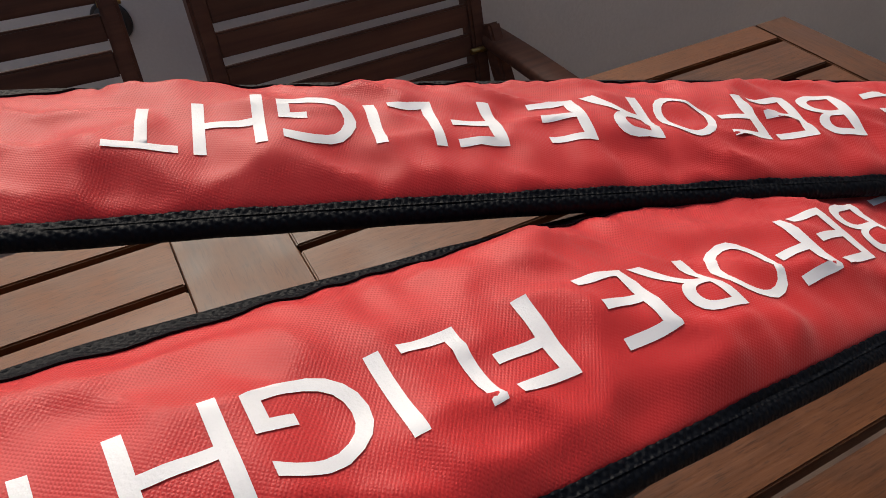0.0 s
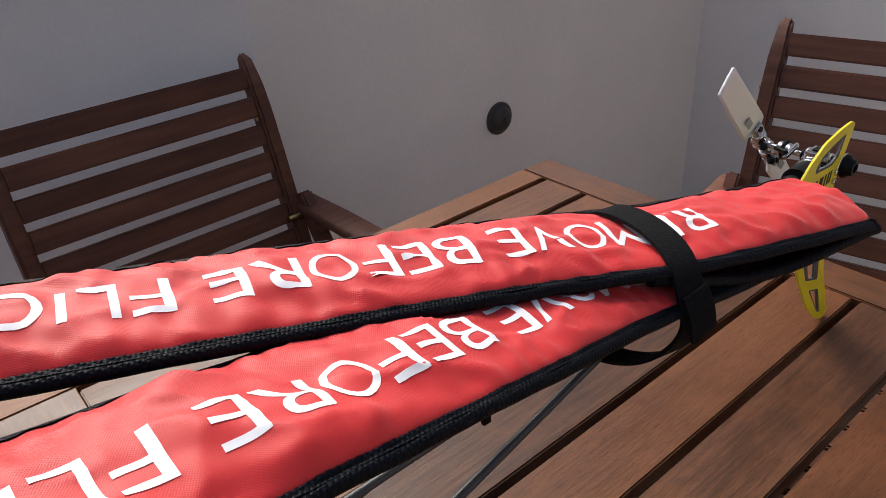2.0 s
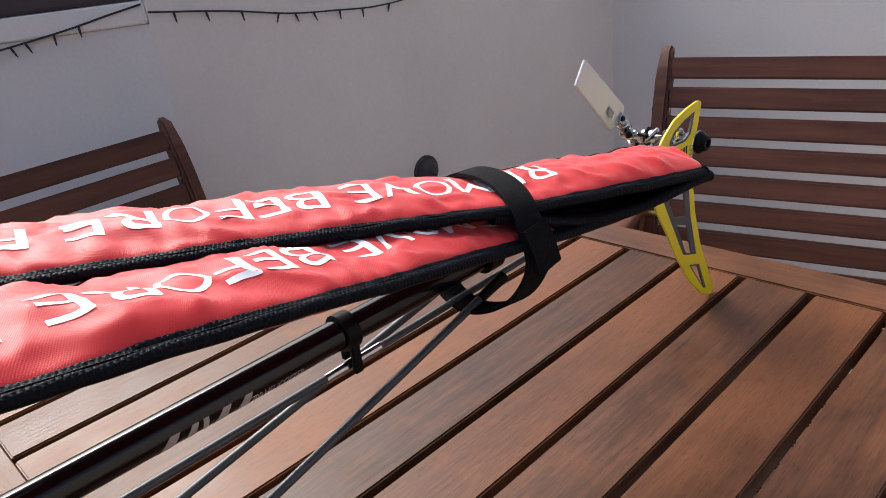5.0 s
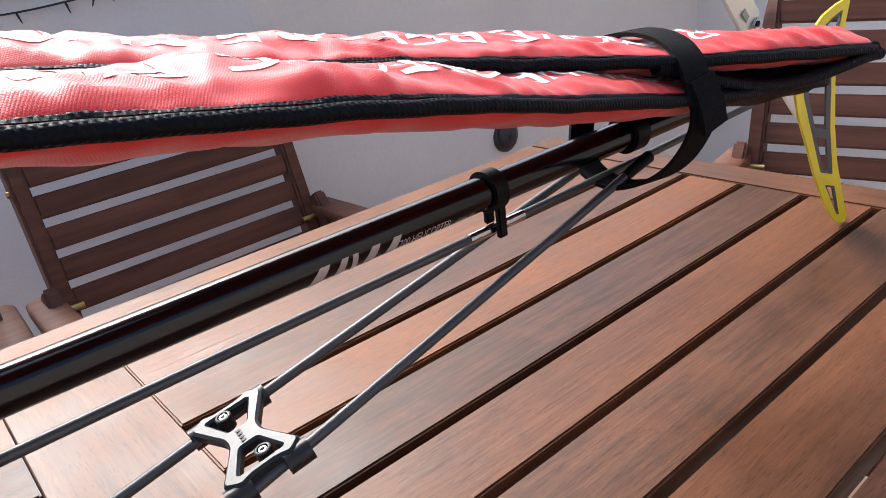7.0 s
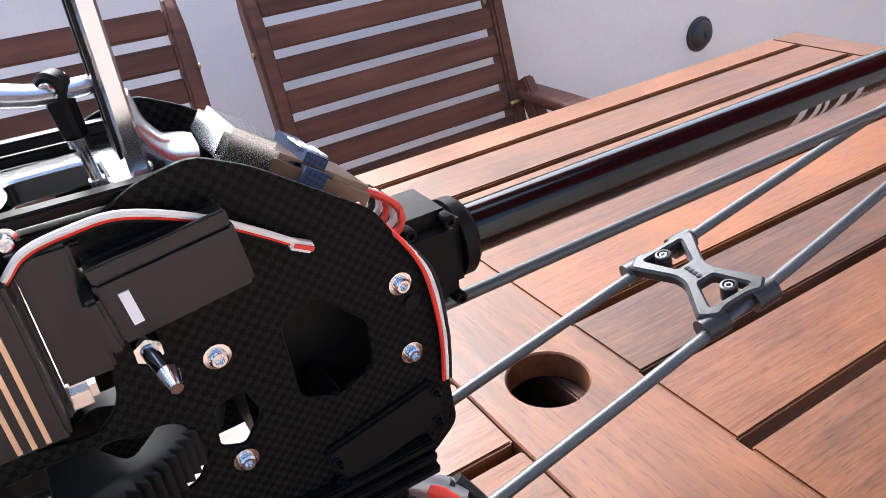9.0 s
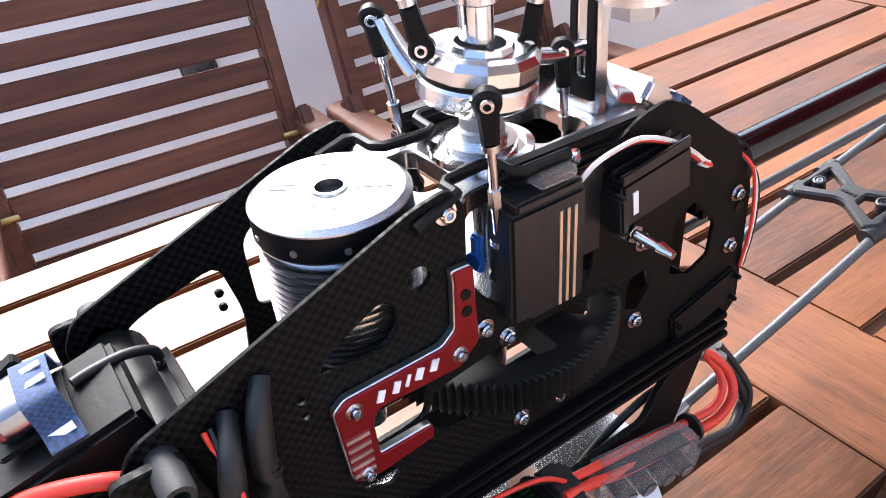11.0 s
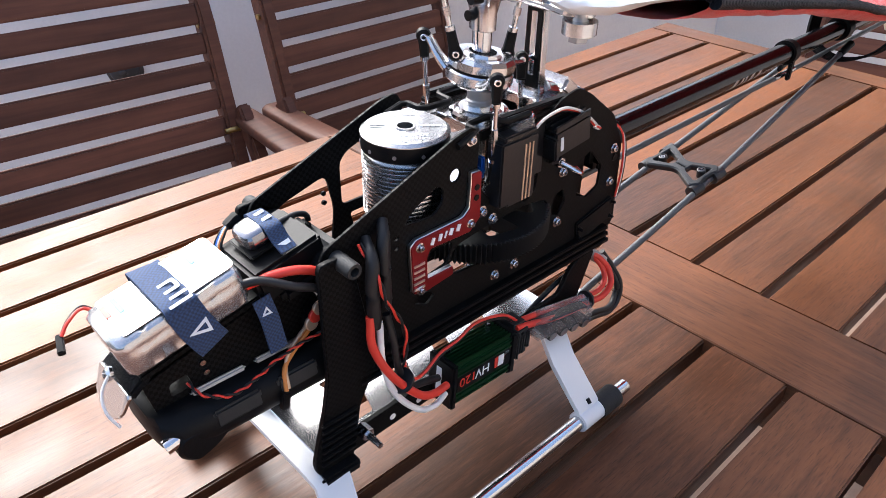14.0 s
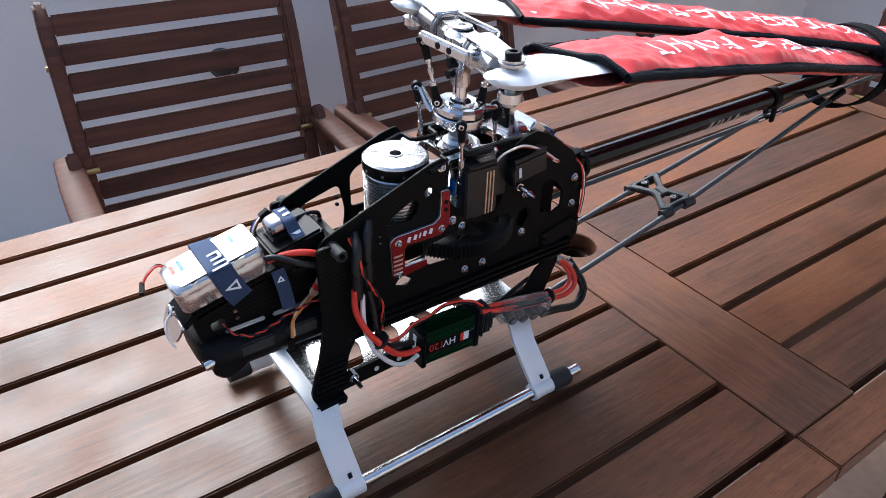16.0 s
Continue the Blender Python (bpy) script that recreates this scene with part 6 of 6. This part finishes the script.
esc = hpart("speed_controller", esc_box((0, 0, 0), (0.050, 0.0215, 0.0255), 0.001), GREEN, label="green finned speed controller with black end caps")
for k in range(8):
    hpart("cooling_rib", esc_box((0, -0.009 + 0.0026 * k, 0.0136), (0.050, 0.0012, 0.0026), 0.0003), GREEN, esc)
for k in range(7):
    if k not in (2, 3, 4):
        hpart("cooling_rib", esc_box((0, -0.0113, -0.0105 + 0.0035 * k), (0.050, 0.0014, 0.0013), 0.0003), GREEN, esc)
hpart("end_cap", esc_box((-0.0265, 0, 0), (0.005, 0.0245, 0.030), 0.0015), PLASTIC, esc, "black end cap")
hpart("end_cap", esc_box((0.0275, 0, 0), (0.007, 0.0245, 0.029), 0.002), PLASTIC, esc, "black end cap")
hpart("cap_label", esc_box((-0.0292, 0.001, 0.001), (0.0006, 0.0045, 0.017), 0), PRINT, esc)
hpart("terminal_block", esc_box((0.039, 0.002, 0.002), (0.018, 0.021, 0.024), 0.004), RUBBER, esc, "black moulded terminal block")
for k in range(3):
    hpart("terminal_ridge", esc_box((0.034 + 0.005 * k, -0.0085, 0.001 + 0.001 * k), (0.003, 0.005, 0.018 - 0.003 * k), 0.001), RUBBER, esc)
for k in range(2):
    hpart("cap_bolt", rod(bmesh.new(), EC + RE @ Vector((-0.021 + 0.038 * k, 0.004, 0.0175)), EC + RE @ Vector((-0.021 + 0.038 * k, 0.004, 0.0225)), 0.0022, seg=8), (PLASTIC, CHROME)[k], esc)
hpart("name_plate", esc_box((0, -0.0113, 0.0015), (0.049, 0.0012, 0.0115), 0.0003), BLACK, esc)
face = Matrix.Translation(EC) @ RE.to_4x4() @ at(0, -0.0122, 0.0015) @ XZ @ Matrix.Rotation(math.pi, 4, "Z")
for txt, x, mat in (("120", 0.0085, RED_WIRE), ("HV", -0.0045, PRINT)):
    hpart("plate_writing", flat_shape(None, 0.0003, 0, face @ at(x, -0.0042, 0), text=txt, size=0.0105), mat, esc)
for x, w, h, mat in ((0.0105, 0.003, 0.007, RED_WIRE), (0.0150, 0.0052, 0.007, PRINT), (0.0205, 0.0035, 0.0016, PRINT), (0.0205, 0.0035, 0.0016, PRINT)):
    hpart("plate_mark", esc_box((x, -0.0121, 0.0015 + (0.003 if w < 0.004 and mat is PRINT else 0)), (w, 0.0004, h), 0), mat, esc)
wire("status_wire", [(-0.3205, -0.107, 0.864), (-0.309, -0.104, 0.853), (-0.298, -0.102, 0.852), (-0.285, -0.1, 0.857), (-0.268, -0.099, 0.858), (-0.250, -0.098, 0.862), (-0.222, -0.097, 0.853), (-0.205, -0.097, 0.838)], 0.0011, RED_WIRE, esc)
wire("status_wire", [(-0.3205, -0.106, 0.863), (-0.309, -0.103, 0.852), (-0.297, -0.1015, 0.8505), (-0.284, -0.1, 0.855), (-0.268, -0.0985, 0.8555), (-0.249, -0.096, 0.858), (-0.224, -0.095, 0.850), (-0.206, -0.095, 0.838)], 0.0010, BLACK_WIRE, esc)

# capacitor pack in clear film
a, b = Vector((-0.202, -0.100, 0.8285)), Vector((-0.131, -0.104, 0.8165))
d = (b - a).normalized()
rp = Matrix((d, Vector((0, 0, 1)).cross(d).normalized(), d.cross(Vector((0, 0, 1)).cross(d)).normalized())).transposed()
pk = hpart("capacitor_pack", box(bmesh.new(), (a + b) / 2 + Vector((0.005, 0, 0)), ((b - a).length - 0.008, 0.020, 0.023), 0.006, rp), CLEAR, label="capacitors wrapped in clear shrink film")
hpart("capacitor_board", box(bmesh.new(), (a + b) / 2 + rp @ Vector((0.004, 0.003, 0.004)), (0.056, 0.012, 0.002), 0.0003, rp), PLASTIC, pk)
for k in range(4):
    q = a + d * (0.024 + 0.0125 * k) + rp @ Vector((0, 0, -0.004))
    m = Matrix.Translation(q) @ rp.to_4x4() @ Matrix.Rotation(radians(100), 4, "X")
    cap = hpart("capacitor", lathe(bmesh.new(), [(0.0044, -0.006), (0.0047, -0.005), (0.0047, 0.0085), (0.0043, 0.0098), (0.0039, 0.0098)], m, 18), BLACK_WIRE, pk)
    hpart("capacitor_top", lathe(bmesh.new(), [(0.0036, 0.0097), (0.0036, 0.0102), (0.0010, 0.0102)], m, 16), GREY_ALLOY, pk)
wire("power_cable", [(-0.212, -0.101, 0.838), (-0.197, -0.101, 0.8335), (-0.178, -0.102, 0.828), (-0.156, -0.102, 0.8225), (-0.127, -0.102, 0.818), (-0.105, -0.101, 0.8135), (-0.0905, -0.098, 0.8175), (-0.0875, -0.092, 0.827), (-0.093, -0.086, 0.837), (-0.099, -0.082, 0.842)], 0.0025, RED_WIRE, label="red power cable loop", n=8, seg=12)
wire("power_cable", [(-0.212, -0.096, 0.839), (-0.188, -0.096, 0.834), (-0.150, -0.096, 0.826), (-0.126, -0.097, 0.821), (-0.106, -0.097, 0.8175), (-0.0945, -0.094, 0.8205), (-0.092, -0.089, 0.8285), (-0.096, -0.084, 0.837), (-0.101, -0.081, 0.843)], 0.0022, RED_WIRE, n=8, seg=12)
for o in (0, 0.0045):
    wire("power_cable", [(-0.134, -0.104, 0.803 + o), (-0.112, -0.101, 0.796 + o), (-0.090, -0.1, 0.7895 + o), (-0.075 - o * 0.6, -0.098 + o * 0.5, 0.7935 + o), (-0.0715 - o, -0.095, 0.808), (-0.078 - o, -0.088, 0.825), (-0.086 - o, -0.082, 0.839)], 0.0024, BLACK_WIRE, label="black power cable loop", n=8, seg=12)
hpart("cable_tie", lathe(bmesh.new(), [(0.0066, -0.0012), (0.0076, -0.001), (0.0076, 0.001), (0.0066, 0.0012)], at(-0.126, -0.0995, 0.8195) @ Matrix.Rotation(radians(100), 4, "Y"), 14), TIE)
hpart("power_plug", rod(bmesh.new(), (-0.085, -0.083, 0.831), (-0.118, -0.074, 0.855), 0.0050, 0.0050, 16), GREY_ALLOY, label="grey connector sleeve")
wire("ground_lead", [(-0.098, -0.078, 0.842), (-0.118, -0.082, 0.838), (-0.142, -0.080, 0.832), (-0.165, -0.077, 0.818), (-0.180, -0.078, 0.812)], 0.0022, BLACK_WIRE)

# ---- battery pack, strapped on the shelf ----
PB = Vector((-0.4250, CY - 0.004, 0.9297))
battery = empty("battery_pack", "silver shrink-wrapped battery pack strapped on the helicopter's nose", "battery", PB)
RB13 = Matrix.Rotation(radians(-13), 4, "Y")
BW, BL, BH = 0.0410, 0.068, 0.0215
prof = [(-0.5, 0.06), (-0.485, 0.30), (-0.497, 0.36), (-0.497, 0.60), (-0.483, 0.66), (-0.493, 0.74), (-0.482, 0.88), (-0.445, 0.98), (-0.2, 1.03), (0.2, 1.03), (0.445, 0.98), (0.482, 0.88),
        (0.493, 0.74), (0.483, 0.66), (0.497, 0.60), (0.497, 0.36), (0.485, 0.30), (0.5, 0.06), (0.47, 0.0), (-0.47, 0.0)]
bm = bmesh.new()
rings = []
rnd = random.Random(11)
for i in range(23):
    u = i / 22
    e = min(u, 1 - u)
    s = 1 - 0.17 * max(0, 1 - e / 0.07) ** 2
    rings.append([bm.verts.new(RB13 @ Vector((BL * (u - 0.5), BW * y * s + rnd.uniform(-0.0004, 0.0004), 0.003 + BH * (0.5 + (z - 0.5) * s) + (rnd.uniform(-0.0005, 0.0007) if z > 0.8 else 0)))) for y, z in prof])
for p, q in zip(rings, rings[1:]):
    for i in range(len(prof)):
        bm.faces.new((p[i], q[i], q[(i + 1) % len(prof)], p[(i + 1) % len(prof)]))
bm.faces.new(rings[0])
bm.faces.new(rings[-1][::-1])
pack = part("pack", bm, SHRINK, battery, "crinkled silver wrap", 50)
bm = flat_shape([rounded([(-0.029, -0.017), (0.030, -0.017), (0.032, -0.014), (0.032, 0.015), (0.030, 0.017), (-0.029, 0.017)], 0.002)], 0.0005, 0, RB13 @ at(0.002, 0, BH + 0.0042))
part("wrap_flap", bm, SHRINK, pack, smooth=30)
st = [(0, 0.0245, 0.004), (0, 0.0232, 0.014), (0, 0.0212, BH + 0.002), (0, 0.0185, BH + 0.0052), (0, 0, BH + 0.0056), (0, -0.0185, BH + 0.0052), (0, -0.0215, BH + 0.001), (0.001, -0.0230, 0.013), (0.003, -0.0240, 0.003), (0.005, -0.0236, -0.004)]
strap_b = part("strap", ribbon(bmesh.new(), [RB13 @ (v + Vector((0.001, 0, 0))) for v in spline(st, 5)], 0.0175, 0.0013, (1, 0, 0)), STRAPB, battery, "woven navy hook-and-loop strap", 40)


def strap_shape(loops, y, z, tilt, x=0.002):
    m = RB13 @ at(x, y, z) @ Matrix.Rotation(radians(tilt), 4, "X") @ Matrix.Rotation(radians(90), 4, "Z")
    return part("strap_mark", flat_shape(loops, 0.0004, 0, m), PRINT, strap_b)


strap_shape([[(-0.0045, -0.0052), (0.0045, -0.0052), (0, 0.006)], [(-0.0022, -0.0038), (0.0022, -0.0038), (0, 0.0026)]], -0.0243, 0.0098, 84, 0.003)
for w, dx in ((0.0018, -0.0045), (0.0018, 0.0015)):
    strap_shape([[(-0.001, -0.006), (0.001, -0.006), (0.001, 0.006), (-0.001, 0.006)]], -0.0165 + dx, BH + 0.0065, 0)
strap_shape([rounded([(-0.0045, -0.0055), (0.0045, -0.0055), (0.0045, 0.0055), (-0.0045, 0.0055)], 0.002), rounded([(-0.0025, -0.0035), (0.0025, -0.0035), (0.0025, 0.0035), (-0.0025, 0.0035)], 0.001)], -0.006, BH + 0.0066, 0)
for x, h, mat in ((-0.026, 0.010, RED_WIRE), (-0.020, 0.014, BLUE_WIRE), (0.020, 0.009, BLUE_WIRE)):
    part("wrap_print", box(bmesh.new(), RB13 @ Vector((x, 0.006, BH + 0.0046)), (0.003, h, 0.0003), 0, RB13.to_3x3()), mat, pack)


def blead(name, pts, r, mat, label=""):
    bm = sweep(bmesh.new(), spline(pts, 8), r, 12)
    bm.transform(Matrix.Translation(-PB))
    return part(name, bm, mat, battery, label, 60)


blead("lead", [(-0.402, -0.062, 0.940), (-0.388, -0.0705, 0.947), (-0.372, -0.078, 0.950), (-0.357, -0.081, 0.944), (-0.348, -0.081, 0.931), (-0.350, -0.078, 0.915)], 0.0026, RED_WIRE, "thick red battery lead")
blead("lead", [(-0.403, -0.066, 0.944), (-0.390, -0.074, 0.950), (-0.374, -0.0835, 0.944), (-0.360, -0.0845, 0.936), (-0.349, -0.082, 0.920), (-0.350, -0.076, 0.906)], 0.0024, BLACK_WIRE, "thick black battery lead")
for k, mat in enumerate((RED_WIRE, BLACK_WIRE)):
    blead("balance_wire", [(-0.452, -0.032 + 0.002 * k, 0.934), (-0.460, -0.026 + 0.002 * k, 0.941), (-0.469, -0.030 + 0.001 * k, 0.940), (-0.475, -0.034, 0.936)], 0.0009, mat)
bm = box(bmesh.new(), (-0.4768, -0.0365, 0.9335), (0.0035, 0.011, 0.0035), 0.0005, Matrix.Rotation(radians(-18), 3, "Z") @ Matrix.Rotation(radians(18), 3, "X"))
bm.transform(Matrix.Translation(-PB))
part("balance_plug", bm, PLASTIC, battery, "small black plug")

# ---- string lights along the parapet ----
STRING = material("dark_light_string", (0.02, 0.022, 0.02), 0.6)
BULB = material("smoked_bulb", (0.05, 0.045, 0.045), 0.15, coat=0.4)


def make_string(pts, spots):
    """A sagging cable with small bulbs hanging from it at the given shares of its length."""
    ls = empty("light_string", "dark string of small lights hung along the parapet", "string lights", pts[0], "string lights on the parapet")
    inv = Matrix.Translation(-Vector(pts[0]))
    line = spline(pts, 10)
    rnd = random.Random(5)
    bm = sweep(bmesh.new(), line, 0.0017, 8)
    bm.transform(inv)
    part("cable", bm, STRING, ls, smooth=60)
    for k in spots:
        p = line[min(len(line) - 1, int(k * (len(line) - 1)))]
        dn = Vector((rnd.uniform(-0.45, 0.45), rnd.uniform(-0.1, 0.1), -1)).normalized()
        m = inv @ Matrix.Translation(p) @ dn.to_track_quat("Z", "Y").to_matrix().to_4x4()
        s = part("bulb_socket", lathe(bmesh.new(), [(0.0016, 0), (0.0021, 0.001), (0.0021, 0.010), (0.0017, 0.011)], m, 8), STRING, ls, smooth=40)
        part("bulb", lathe(bmesh.new(), [(0.0015, 0.0105), (0.0017, 0.014), (0.0012, 0.018), (0.0003, 0.021)], m, 8), BULB, s, smooth=60)


def on_left(x):
    """The bent wall's face at x."""
    return WALL_Y + (0.62 - x) * math.tan(radians(33)) - 0.012


make_string([(0.62, WALL_Y - 0.006, 1.070), (0.775, WALL_Y - 0.006, 1.048), (0.913, WALL_Y - 0.006, 1.022), (1.028, WALL_Y - 0.006, 1.010), (1.156, WALL_Y - 0.006, 1.001), (1.30, WALL_Y - 0.006, 1.012), (1.50, WALL_Y - 0.006, 1.06)], (0.06, 0.13, 0.2, 0.31, 0.36, 0.42, 0.52, 0.6, 0.7))
make_string([(0.05, on_left(0.05), 1.03), (0.25, on_left(0.25), 1.026), (0.371, on_left(0.371), 1.036), (0.416, on_left(0.416), 1.043), (0.495, on_left(0.495), 1.058), (0.561, on_left(0.561), 1.074), (0.61, on_left(0.61), 1.085)], (0.08, 0.2, 0.3, 0.42, 0.5, 0.56, 0.64, 0.72))
copy_thing(lamp, pose(0.053, WALL_Y + (0.62 - 0.053) * math.tan(radians(33)), 0.588, 0, 0, -33))
